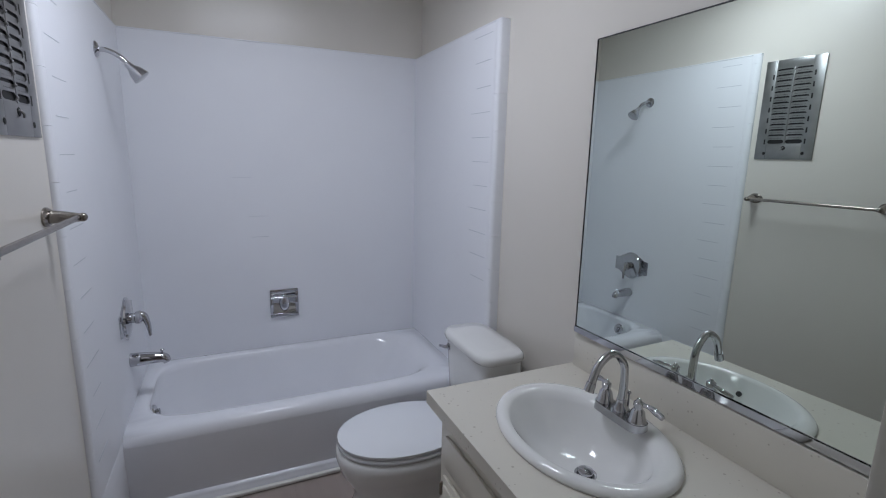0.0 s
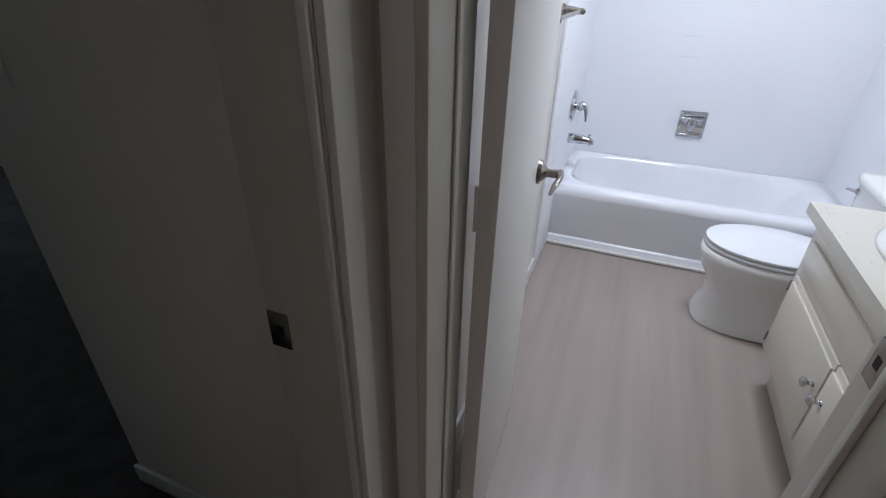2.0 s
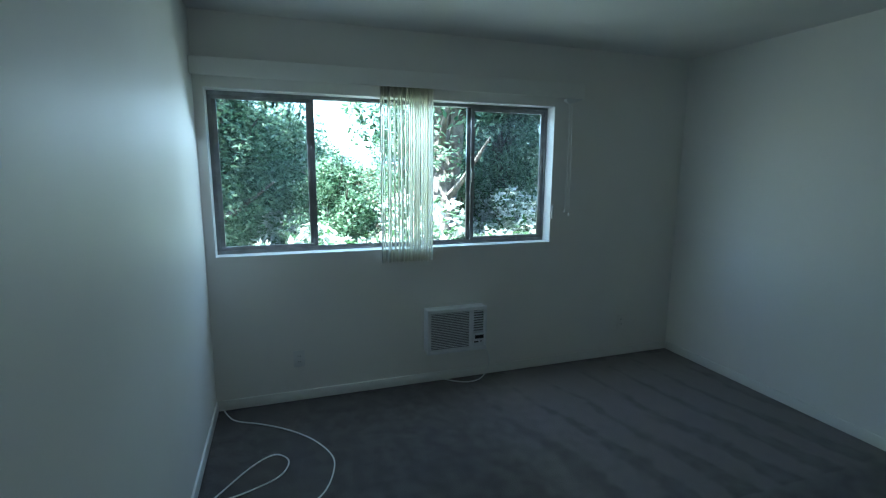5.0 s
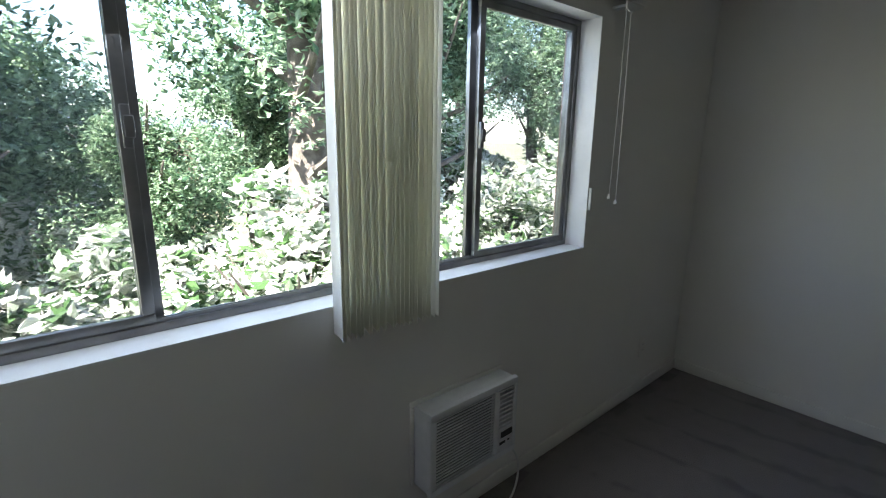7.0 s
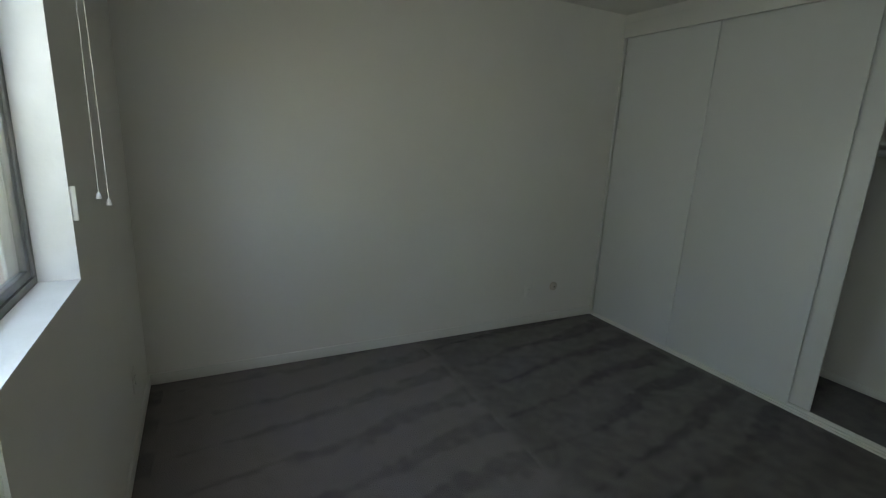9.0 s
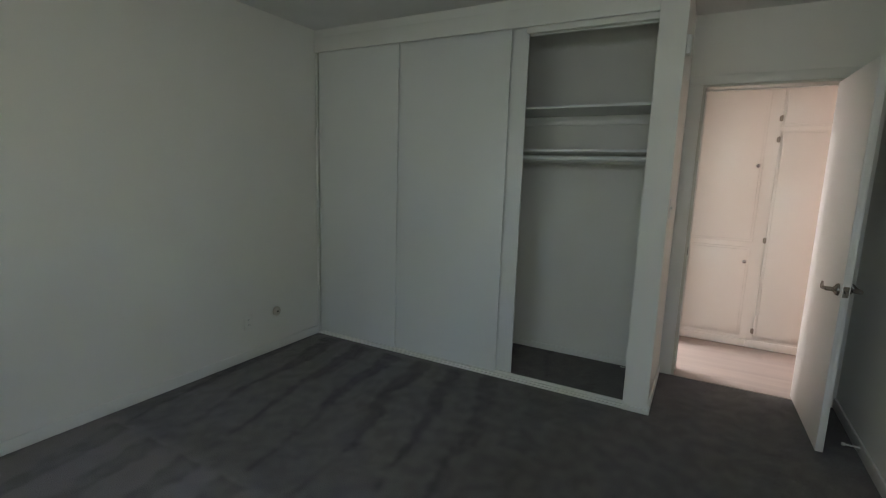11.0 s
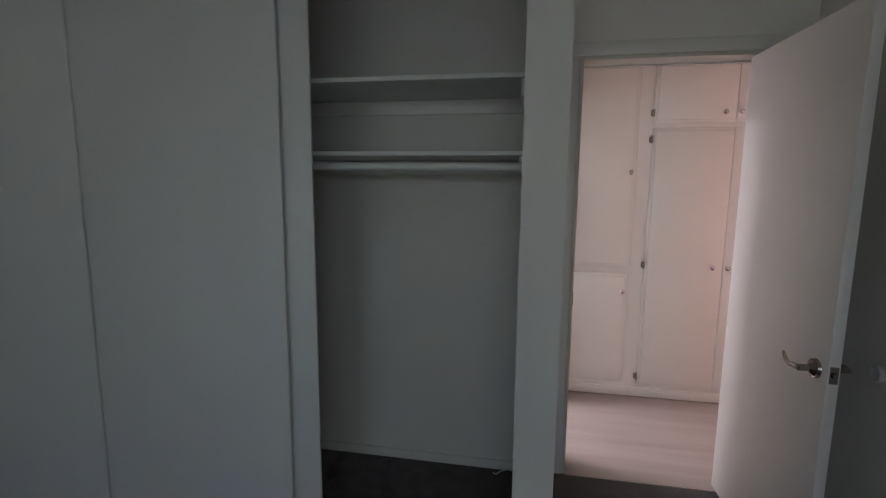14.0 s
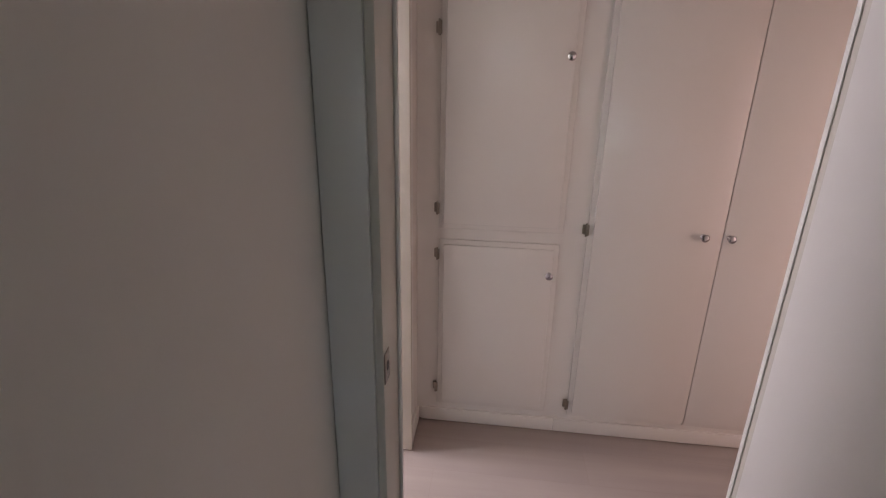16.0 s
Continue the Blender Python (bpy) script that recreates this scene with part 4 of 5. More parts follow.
def basin():
    e = empty("basin", (BX, BY, 0.750), "white oval drop-in china basin with a chrome pop-up waste", "basin")
    prof = [(0.268, 0.0), (0.271, 0.006), (0.264, 0.015), (0.250, 0.019), (0.233, 0.018), (0.219, 0.010), (0.206, -0.010), (0.180, -0.048), (0.150, -0.090), (0.100, -0.117), (0.064, -0.1265), (0.045, -0.128)]
    bm = bmesh.new()
    seg = 56
    rings = []
    for r, h in prof:
        row = []
        k = r / 0.262
        for i in range(seg):
            a = 2 * math.pi * i / seg
            # the bowl sits towards the front, leaving a ledge for the tap at the back
            shift = -0.010 if h < 0.014 and r < 0.222 else 0.0
            back = 0.036 * max(0.0, -h) / 0.128
            row.append(bm.verts.new((BX + back + shift + (0.198 / 0.262) * r * (0.96 if shift else 1) * math.cos(a), BY + r * math.sin(a), 0.751 + h)))
        rings.append(row)
    for a, b in zip(rings, rings[1:]):
        for i in range(seg):
            bm.faces.new((a[i], a[(i + 1) % seg], b[(i + 1) % seg], b[i]))
    bm.faces.new(rings[-1])
    bmesh.ops.recalc_face_normals(bm, faces=bm.faces[:])
    part("bowl", bm, "china", e, angle=80)
    bm = bmesh.new()
    lathe(bm, [(0.030, 0), (0.030, 0.004), (0.023, 0.003), (0.022, 0.002), (0.021, 0.014), (0.012, 0.019), (0, 0.020)], pose(BX + 0.026, BY - 0.004, 0.6235), 24)
    part("waste", bm, "chrome", e, "chrome pop-up waste")
    bm = bmesh.new()
    disc(bm, aim((BX - 0.139, BY, 0.721), (1, 0, 0.74)), 0.009, 0.009, 0.003, 14)
    part("overflow_hole", bm, "dark", e, "dark overflow hole")


basin()


def basin_tap():
    x, y, z = 1.464, 1.047, 0.774
    e = empty("basin_tap", (x, y, z), "polished chrome two-handle basin tap with a high arched spout", "tap")
    ol = [(0.026 * math.cos(t), 0.055 + 0.026 * math.sin(t)) for t in np.linspace(0, math.pi, 12)] + [(0.026 * math.cos(t), -0.055 + 0.026 * math.sin(t)) for t in np.linspace(math.pi, 2 * math.pi, 12)]
    bm = extrude_outline(bmesh.new(), ol, lambda a, b, d: Vector((x + a * (1.25 - 8 * d), y + b * 1.04, z + d)), 0.020)
    part("base", bm, "chrome", e)
    bm = bmesh.new()
    lathe(bm, [(0.020, 0.018), (0.020, 0.030), (0.014, 0.040), (0.013, 0.055)], pose(x, y, z), 24)
    tube(bm, [(x, y, z + 0.04), (x + 0.003, y, z + 0.105), (x - 0.006, y, z + 0.158), (x - 0.045, y, z + 0.192), (x - 0.090, y, z + 0.168), (x - 0.112, y, z + 0.116)], [0.012, 0.011, 0.0105, 0.0105, 0.0105, 0.0105], 18)
    disc(bm, aim((x - 0.110, y, z + 0.122), (-0.35, 0, -0.94)), 0.0125, 0.0135, 0.024, 20)
    part("spout", bm, "chrome", e)
    for s in (-1, 1):
        bm = bmesh.new()
        lathe(bm, [(0.024, 0.016), (0.024, 0.026), (0.021, 0.030), (0.017, 0.050), (0.011, 0.058), (0.013, 0.066), (0.013, 0.074), (0.006, 0.080), (0.005, 0.084), (0.0, 0.087)], pose(x, y + s * 0.058, z), 24)
        tube(bm, [(x, y + s * 0.058, z + 0.070), (x + 0.008, y + s * 0.080, z + 0.071), (x + 0.010, y + s * 0.104, z + 0.068), (x + 0.008, y + s * 0.128, z + 0.063)], [0.006, 0.006, 0.0095, 0.007], 14, 0.7)
        part("handle", bm, "chrome", e)
    bm = bmesh.new()
    disc(bm, pose(x + 0.026, y, z + 0.016), 0.003, 0.003, 0.05, 10)
    ball(bm, (x + 0.026, y, z + 0.068), 0.006, (1, 1, 1), 10)
    part("lift_rod", bm, "chrome", e)


basin_tap()


def wall_mirror():
    e = empty("wall_mirror", (XE, 0.93, 0.90), "large frameless wall mirror in a thin metal channel with dark edges", "mirror")
    y0, y1, z0, z1 = 0.40, 1.405, 0.892, 1.830
    e.matrix_basis = pose(XE, 0.93, 0.90)
    bpy.context.view_layer.update()
    part("glass", boxes((XE - 0.006, XE - 0.001, y0 + 0.003, y1 - 0.003, z0, z1 - 0.003)), "mirror", e, smooth=False)
    part("edge", boxes((XE - 0.008, XE - 0.001, y1 - 0.003, y1, z0, z1), (XE - 0.008, XE - 0.001, y0, y1 - 0.003, z1 - 0.003, z1), (XE - 0.008, XE - 0.001, y0, y0 + 0.003, z0, z1 - 0.003)), "black", e, "thin dark mirror edge", smooth=False)
    part("channel", boxes((XE - 0.012, XE - 0.0005, y0, y1, z0 - 0.013, z0), (XE - 0.012, XE - 0.009, y0, y1, z0, z0 + 0.006)), "chrome", e, "bright metal bottom channel", smooth=False)
    e.matrix_basis = pose(XE - 0.0085, 0.93, 0.90, 0, 0, 1.35)


wall_mirror()


# ---- hall cabinets ----
def knob(parent, x, y, z):
    bm = bmesh.new()
    lathe(bm, [(0.010, 0), (0.006, 0.004), (0.006, 0.012), (0.014, 0.018), (0.015, 0.024), (0.010, 0.029), (0, 0.030)], aim((x, y, z), (-1, 0, 0)), 18)
    return part("knob", bm, "chrome", parent, "small chrome knob")


def hinge(parent, y, z):
    bm = bmesh.new()
    disc(bm, pose(XF - 0.016, y, z - 0.026), 0.004, 0.004, 0.052, 10)
    box(bm, XF - 0.009, XF - 0.002, y + 0.001, y + 0.013, z - 0.019, z + 0.019, 0.002)
    box(bm, XF - 0.022, XF - 0.018, y - 0.010, y + 0.002, z - 0.022, z + 0.022, 0.001)
    return part("hinge", bm, "hinge", parent, "small bronze hinge")


def lipped_door(parent, y0, y1, z0, z1):
    return part("door", boxes((XF - 0.011, XF, y0, y1, z0, z1), (XF - 0.021, XF - 0.011, y0 + 0.020, y1 - 0.020, z0 + 0.020, z1 - 0.020), bevel=0.004), "cabinet", parent)


def hall_cabinets():
    e = empty("linen_cabinet", (XF + 0.25, -0.2, 0), "off-white enamelled built-in linen cabinet with an upper and a lower door", "built-in cabinet")
    part("body", boxes((XF, XF + 0.55, -0.495, 0.119, 0.0, CEIL - 0.001)), "cabinet", e, smooth=False)
    part("toe_board", boxes((XF - 0.010, XF, -0.495, 0.10, 0.0, 0.066), bevel=0.003), "cabinet", e)
    d = lipped_door(e, -0.455, 0.030, 0.918, 2.292)
    knob(d, XF - 0.021, -0.420, 1.553)
    for z in (1.00, 1.645, 2.15):
        hinge(d, 0.036, z)
    d = lipped_door(e, -0.447, 0.028, 0.098, 0.872)
    knob(d, XF - 0.021, -0.413, 0.750)
    for z in (0.185, 0.812):
        hinge(d, 0.034, z)
    e = empty("hall_cupboard", (XF + 0.25, -1.0, 0), "off-white enamelled built-in cupboard with tall double doors and short ones above", "built-in cabinet")
    part("body", boxes((XF, XF + 0.55, -1.615, -0.495, 0.0, CEIL - 0.001)), "cabinet", e, smooth=False)
    part("toe_board", boxes((XF - 0.010, XF, -1.615, -0.495, 0.0, 0.066), bevel=0.003), "cabinet", e)
    for z0, z1, kz, hz in ((0.090, 1.838, 0.937, (0.150, 0.939, 1.765)), (1.868, 2.305, 1.930, (1.933, 2.245))):
        for y0, y1, ky, hy in ((-1.030, -0.546, -0.979, -0.539), (-1.520, -1.0325, -1.044, -1.536)):
            rows = [(XF - 0.011, XF, y0, y1, z0, z1), (XF - 0.021, XF - 0.011, y0 + (0.0 if y0 == -1.030 else 0.020), y1 - (0.0 if y1 == -1.0325 else 0.020), z0 + 0.020, z1 - 0.020)]
            d = part("door", boxes(*rows, bevel=0.0035), "cabinet", e)
            knob(d, XF - 0.021, ky + (0.018 if y0 == -1.030 else -0.010), kz)
            for z in hz:
                hinge(d, hy, z)


hall_cabinets()


# ---- bedroom: closet ----
def sliding_panel(y0, y1, x, label):
    e = empty("sliding_door", (x, (y0 + y1) / 2, 0.02), label, "closet door", "sliding closet doors")
    part("leaf", boxes((x, x + 0.014, y0, y1, 0.022, 2.36), bevel=0.004), "panel", e)
    return e


sliding_panel(1.985, YN - 0.02, XC + 0.020, "white painted flush sliding closet door beside the wall")
sliding_panel(1.122, 2.036, XC + 0.0355, "white painted flush sliding closet door in the middle")
sliding_panel(1.017, 1.90, XC + 0.074, "white painted flush sliding closet door, pushed behind the others")
structure("closet_track", [(XC - 0.004, XC + 0.098, 0.25, YN - 0.012, 0.0, 0.012), (XC + 0.012, XC + 0.016, 0.25, YN - 0.012, 0.012, 0.020), (XC + 0.0515, XC + 0.054, 0.25, YN - 0.012, 0.012, 0.020), (XC + 0.070, XC + 0.0725, 0.25, YN - 0.012, 0.012, 0.020)], "trim", "painted floor track of the closet doors")
structure("closet_head_trim", [(XC - 0.010, XC + 0.018, 0.25, YN, 2.330, 2.44), (XC + 0.020, XC + 0.026, 0.25, 1.0165, 2.296, 2.3445), (XC + 0.050, XC + 0.055, 0.25, 1.0165, 2.300, 2.3445), (XC + 0.089, XC + 0.096, 0.25, 1.0165, 2.296, 2.3445)], "trim", "painted head board of the closet", bevel=0.002)
structure("closet_side_trim", [(XC + 0.001, XC + 0.018, YN - 0.018, YN - 0.001, 0.0, 2.329)], "trim", "painted side strip of the closet", bevel=0.002)


def shelf(z, label, depth):
    e = empty("closet_shelf", (-0.2, 1.5, z), label, "shelf", "closet shelves")
    part("board", boxes((-0.03 - depth, -0.0305, 0.2505, YN - 0.001, z - 0.018, z), bevel=0.002), "panel", e)
    part("cleat", boxes((-0.048, -0.0305, 0.2505, YN - 0.001, z - 0.085, z - 0.019), (-0.03 - depth + 0.02, -0.049, 0.2505, 0.268, z - 0.085, z - 0.019), bevel=0.002), "trim", e)


shelf(1.885, "white painted upper closet shelf", 0.47)
shelf(1.600, "white painted lower closet shelf above the hanging rail", 0.47)
rail = empty("hanging_rail", (-0.45, 1.5, 1.545), "white painted round closet hanging rail", "hanging rail")
bm = bmesh.new()
tube(bm, [(-0.47, 0.252, 1.540), (-0.47, YN - 0.002, 1.540)], 0.017, 16, 1, 2)
part("rail", bm, "panel", rail)
for y, way in ((0.2505, 1), (YN - 0.0005, -1)):
    bm = bmesh.new()
    lathe(bm, [(0.032, 0), (0.032, 0.004), (0.022, 0.007), (0.022, 0.018), (0.0175, 0.018)], aim((-0.47, y, 1.540), (0, way, 0)), 24)
    part("flange", bm, "panel", rail)

wire = empty("closet_wire", (-0.06, 0.31, 0), "short white wire end sticking out of the closet carpet", "cable")
bm = bmesh.new()
tube(bm, [(-0.032, 0.258, 0.022), (-0.050, 0.300, 0.010), (-0.075, 0.335, 0.006), (-0.100, 0.345, 0.012), (-0.085, 0.362, 0.008)], 0.0032, 8)
part("wire", bm, "cord", wire)

# ---- bedroom: window, blind, conditioner ----
def window():
    e = empty("window_1", (XW - 0.12, 0.32, WZ0), "wide aluminium sliding window with a fixed middle pane and two side sashes", "window")
    e["kind"] = "structure"
    xa, xb = XW - 0.165, XW - 0.105
    f = 0.028
    part("window_frame", boxes((xa, xb, WY0, WY1, WZ0, WZ0 + f), (xa, xb, WY0, WY1, WZ1 - f, WZ1), (xa, xb, WY0, WY0 + f, WZ0 + f, WZ1 - f), (xa, xb, WY1 - f, WY1, WZ0 + f, WZ1 - f), bevel=0.002), "alu", e)
    part("track_groove", boxes((xb - 0.03, xb - 0.026, WY0 + f, WY1 - f, WZ0 + f, WZ0 + f + 0.008), (xb - 0.012, xb - 0.008, WY0 + f, WY1 - f, WZ0 + f, WZ0 + f + 0.010)), "alu", e, smooth=False)
    z0, z1 = WZ0 + f, WZ1 - f
    for y0, y1, x in ((WY0 + f, -0.262, xb - 0.026), (0.890, WY1 - f, xb - 0.026)):
        s = part("sash", boxes((x, x + 0.020, y0, y1, z0, z0 + 0.026), (x, x + 0.020, y0, y1, z1 - 0.026, z1), (x, x + 0.020, y0, y0 + 0.028, z0 + 0.026, z1 - 0.026), (x, x + 0.020, y1 - 0.028, y1, z0 + 0.026, z1 - 0.026), bevel=0.002), "alu", e)
        g = part("pane", boxes((x + 0.008, x + 0.011, y0 + 0.022, y1 - 0.022, z0 + 0.02, z1 - 0.02)), "glass", s, smooth=False)
        g.visible_shadow = False
    for y0, y1 in ((WY0 + f, -0.262), (0.890, WY1 - f)):
        part("insect_screen", boxes((xa + 0.004, xa + 0.0045, y0, y1, z0, z1)), "screen", e, "fine grey insect screen", smooth=False)
    for y in (-0.262 - 0.012, 0.890 + 0.012):
        part("mullion", boxes((xa + 0.006, xa + 0.026, y - 0.016 - 0.02 * (y > 0), y + 0.016 + 0.02 * (y < 0), z0, z1), bevel=0.002), "alu", e)
        part("latch", boxes((xb - 0.006, xb + 0.010, y - 0.010, y + 0.010, 1.50, 1.60), (xb - 0.006, xb + 0.014, y - 0.006, y + 0.016, 1.525, 1.575), bevel=0.003), "alu", e, "small metal sash latch")
    g = part("pane", boxes((xa + 0.012, xa + 0.015, -0.262, 0.890, z0, z1)), "glass", e, "fixed middle window pane", smooth=False)
    g.visible_shadow = False
    structure("window_reveal", [(XW - 0.104, XW + 0.0015, WY0 + 0.0005, WY1 - 0.0005, WZ0, WZ0 + 0.006), (XW - 0.104, XW + 0.001, WY0, WY0 + 0.006, WZ0 + 0.006, WZ1 - 0.006),
                                (XW - 0.104, XW + 0.001, WY1 - 0.006, WY1, WZ0 + 0.006, WZ1 - 0.006), (XW - 0.104, XW + 0.001, WY0, WY1, WZ1 - 0.006, WZ1)], "reveal", "bright white painted window reveal and sill")


M["screen"] = screen_mat()
M["reveal"] = mat("reveal_paint", (0.84, 0.84, 0.83), 0.45, color2=(0.78, 0.78, 0.76), scale=6, bump=0.6, bump_scale=40)
window()


def blind():
    e = empty("vertical_blind", (XW + 0.06, 0.35, 2.17), "vertical blind with pale yellow-green ribbed vanes drawn into a narrow stack", "blind")
    part("valance", boxes((XW + 0.094, XW + 0.100, -0.936, 1.712, 2.120, 2.222), (XW + 0.001, XW + 0.094, -0.936, 1.712, 2.216, 2.222), (XW + 0.001, XW + 0.094, 1.706, 1.712, 2.120, 2.216), bevel=0.001), "trim", e, "white painted valance board")
    part("headrail", boxes((XW + 0.032, XW + 0.070, -0.92, 1.700, 2.150, 2.185), bevel=0.003), "plastic", e)
    bm = extrude_outline(bmesh.new(), [(1.560, 2.118), (1.705, 2.118), (1.690, 2.108), (1.630, 2.086), (1.590, 2.080), (1.562, 2.090)], lambda a, c, d: Vector((XW + 0.086 + d, a, c)), 0.006)
    box(bm, XW + 0.001, XW + 0.086, 1.600, 1.640, 2.108, 2.118)
    part("bracket", bm, "plastic", e, smooth=False)
    rnd = random.Random(4)
    n = 26
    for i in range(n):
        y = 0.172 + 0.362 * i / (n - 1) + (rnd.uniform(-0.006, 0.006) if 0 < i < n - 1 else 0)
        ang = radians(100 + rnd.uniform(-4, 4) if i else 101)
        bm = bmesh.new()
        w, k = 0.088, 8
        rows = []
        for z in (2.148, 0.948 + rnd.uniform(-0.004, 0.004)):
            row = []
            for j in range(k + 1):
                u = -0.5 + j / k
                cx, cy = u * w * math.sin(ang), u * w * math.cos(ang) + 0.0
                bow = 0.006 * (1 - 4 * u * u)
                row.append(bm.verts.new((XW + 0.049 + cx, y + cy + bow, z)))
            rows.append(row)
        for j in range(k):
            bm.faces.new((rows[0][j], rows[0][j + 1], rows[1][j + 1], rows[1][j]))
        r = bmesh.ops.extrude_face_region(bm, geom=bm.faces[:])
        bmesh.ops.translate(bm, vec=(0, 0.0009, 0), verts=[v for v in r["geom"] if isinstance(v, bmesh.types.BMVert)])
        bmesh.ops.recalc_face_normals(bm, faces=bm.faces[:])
        # end vane in plain white: the daylight on its face is put into colour
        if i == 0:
            part("vane", bm, "plastic", e, "end vane, turned across the stack, daylight on it painted white")
        else:
            part("vane", bm, "vane", e)
    bm = bmesh.new()
    tube(bm, [(XW + 0.062, 1.612, 2.15), (XW + 0.060, 1.618, 1.7), (XW + 0.058, 1.616, 1.275)], 0.0014, 6)
    tube(bm, [(XW + 0.074, 1.628, 2.15), (XW + 0.078, 1.634, 1.7), (XW + 0.080, 1.640, 1.250)], 0.0014, 6)
    part("cord", bm, "cord", e, "thin white pull cords")
    for p in ((XW + 0.058, 1.616, 1.270), (XW + 0.080, 1.640, 1.245)):
        bm = bmesh.new()
        lathe(bm, [(0.004, 0.020), (0.008, 0.008), (0.009, 0), (0.0, 0)][::-1], pose(*p), 12)
        part("cord_weight", bm, "plastic", e)
    part("chain_guide", boxes((XW + 0.0005, XW + 0.016, 1.530, 1.545, 1.215, 1.320), bevel=0.003), "plastic", e)


blind()


def conditioner():
    x0, x1, y0, y1, z0, z1 = XW, -4.083, 0.486, 0.953, 0.249, 0.589
    e = empty("air_conditioner", (x0, 0.72, z0), "off-white through-wall air conditioner with a louvred front", "air conditioner")
    part("case", boxes((x0, x1 - 0.022, y0 + 0.004, y1 - 0.004, z0 + 0.004, z1 - 0.006), bevel=0.003), "acplastic", e)
    part("wall_sealant", boxes((x0, x0 + 0.010, y0 - 0.014, y1 + 0.012, z1 - 0.012, z1 + 0.010), (x0, x0 + 0.010, y0 - 0.014, y0 + 0.002, z0, z1 - 0.012), bevel=0.003), "wall", e)
    ly0, ly1, lz0, lz1 = y0 + 0.028, y0 + 0.330, z0 + 0.028, z1 - 0.030
    vy0, vy1, vz0, vz1 = y0 + 0.360, y1 - 0.022, z0 + 0.135, z1 - 0.030
    f0 = x1 - 0.024
    part("front_frame", boxes((f0, x1, y0, y1, lz1, z1), (f0, x1, y0, y1, z0, lz0), (f0, x1, y0, ly0, lz0, lz1), (f0, x1, ly1, vy0, lz0, lz1), (f0, x1, vy1, y1, lz0, lz1), (f0, x1 - 0.001, vy0, vy1, lz0, vz0), bevel=0.004), "acplastic", e)
    part("intake_back", boxes((f0 + 0.001, f0 + 0.004, ly0, ly1, lz0, lz1), (f0 - 0.001, f0 + 0.004, vy0, vy1, vz0, vz1)), "intake", e, smooth=False)
    for i in range(22):
        z = lz0 + (lz1 - lz0) * (i + 0.5) / 22
        part("louvre", boxes((x1 - 0.0065, x1 - 0.003, ly0, ly1, z - 0.0028, z + 0.0028)), "acplastic", e, smooth=False)
    for i in range(9):
        z = vz0 + (vz1 - vz0) * (i + 0.5) / 9
        part("vent_blade", boxes((x1 - 0.016, x1 - 0.003, vy0, vy1, z - 0.0036, z + 0.0036)), "acplastic", e, smooth=False)
    part("display", boxes((x1 - 0.0015, x1 + 0.001, vy0 + 0.012, vy1 - 0.004, vz0 - 0.045, vz0 - 0.018)), "dark", e, "black display window", smooth=False)
    part("button_row", boxes((x1 - 0.0015, x1 + 0.001, vy0 + 0.006, vy0 + 0.040, vz0 - 0.075, vz0 - 0.064), (x1 - 0.0015, x1 + 0.001, vy0 + 0.055, vy0 + 0.066, vz0 - 0.072, vz0 - 0.064)), "black", e, smooth=False)
    c = empty("conditioner_cord", (-4.12, 0.9, 0.1), "white power cord hanging to the carpet", "power cord")
    bm = bmesh.new()
    tube(bm, [(-4.13, 0.945, 0.262), (-4.09, 0.975, 0.20), (-4.07, 0.965, 0.11), (-4.06, 0.90, 0.03), (-4.08, 0.80, 0.006), (-4.13, 0.70, 0.006), (-4.165, 0.60, 0.03)], 0.0045, 10)
    part("cord", bm, "cord", c)


conditioner()


def floor_cable():
    e = empty("coiled_cable", (-3.2, -0.6, 0), "long white cable lying in loose loops on the carpet", "cable")
    pts = [(-4.17, -0.90, 0.02), (-4.02, -0.82, 0.006), (-3.92, -0.66, 0.006), (-3.80, -0.50, 0.006), (-3.64, -0.36, 0.006), (-3.45, -0.27, 0.006), (-3.30, -0.275, 0.006), (-3.14, -0.34, 0.006), (-3.06, -0.44, 0.006),
           (-3.00, -0.56, 0.006), (-2.97, -0.70, 0.006), (-2.99, -0.82, 0.006), (-3.06, -0.895, 0.008), (-3.17, -0.905, 0.008), (-3.30, -0.82, 0.008), (-3.48, -0.68, 0.008), (-3.55, -0.57, 0.006), (-3.47, -0.50, 0.006), (-3.35, -0.54, 0.006),
           (-3.28, -0.66, 0.006), (-3.24, -0.80, 0.006), (-3.25, -0.91, 0.02)]
    bm = bmesh.new()
    tube(bm, pts, 0.0042, 10)
    part("cable", bm, "cord", e)
    e = empty("coiled_cable_end", (-3.0, -0.7, 0), "white cable end looped over the other loops", "cable")
    bm = bmesh.new()
    tube(bm, [(-3.22, -0.915, 0.02), (-3.12, -0.88, 0.014), (-3.00, -0.80, 0.014), (-2.92, -0.735, 0.008), (-2.90, -0.68, 0.006), (-2.96, -0.665, 0.008), (-3.04, -0.715, 0.014), (-3.10, -0.76, 0.006), (-3.13, -0.74, 0.006), (-3.12, -0.69, 0.006), (-3.09, -0.66, 0.006)], 0.0042, 10)
    part("cable", bm, "cord", e)


floor_cable()


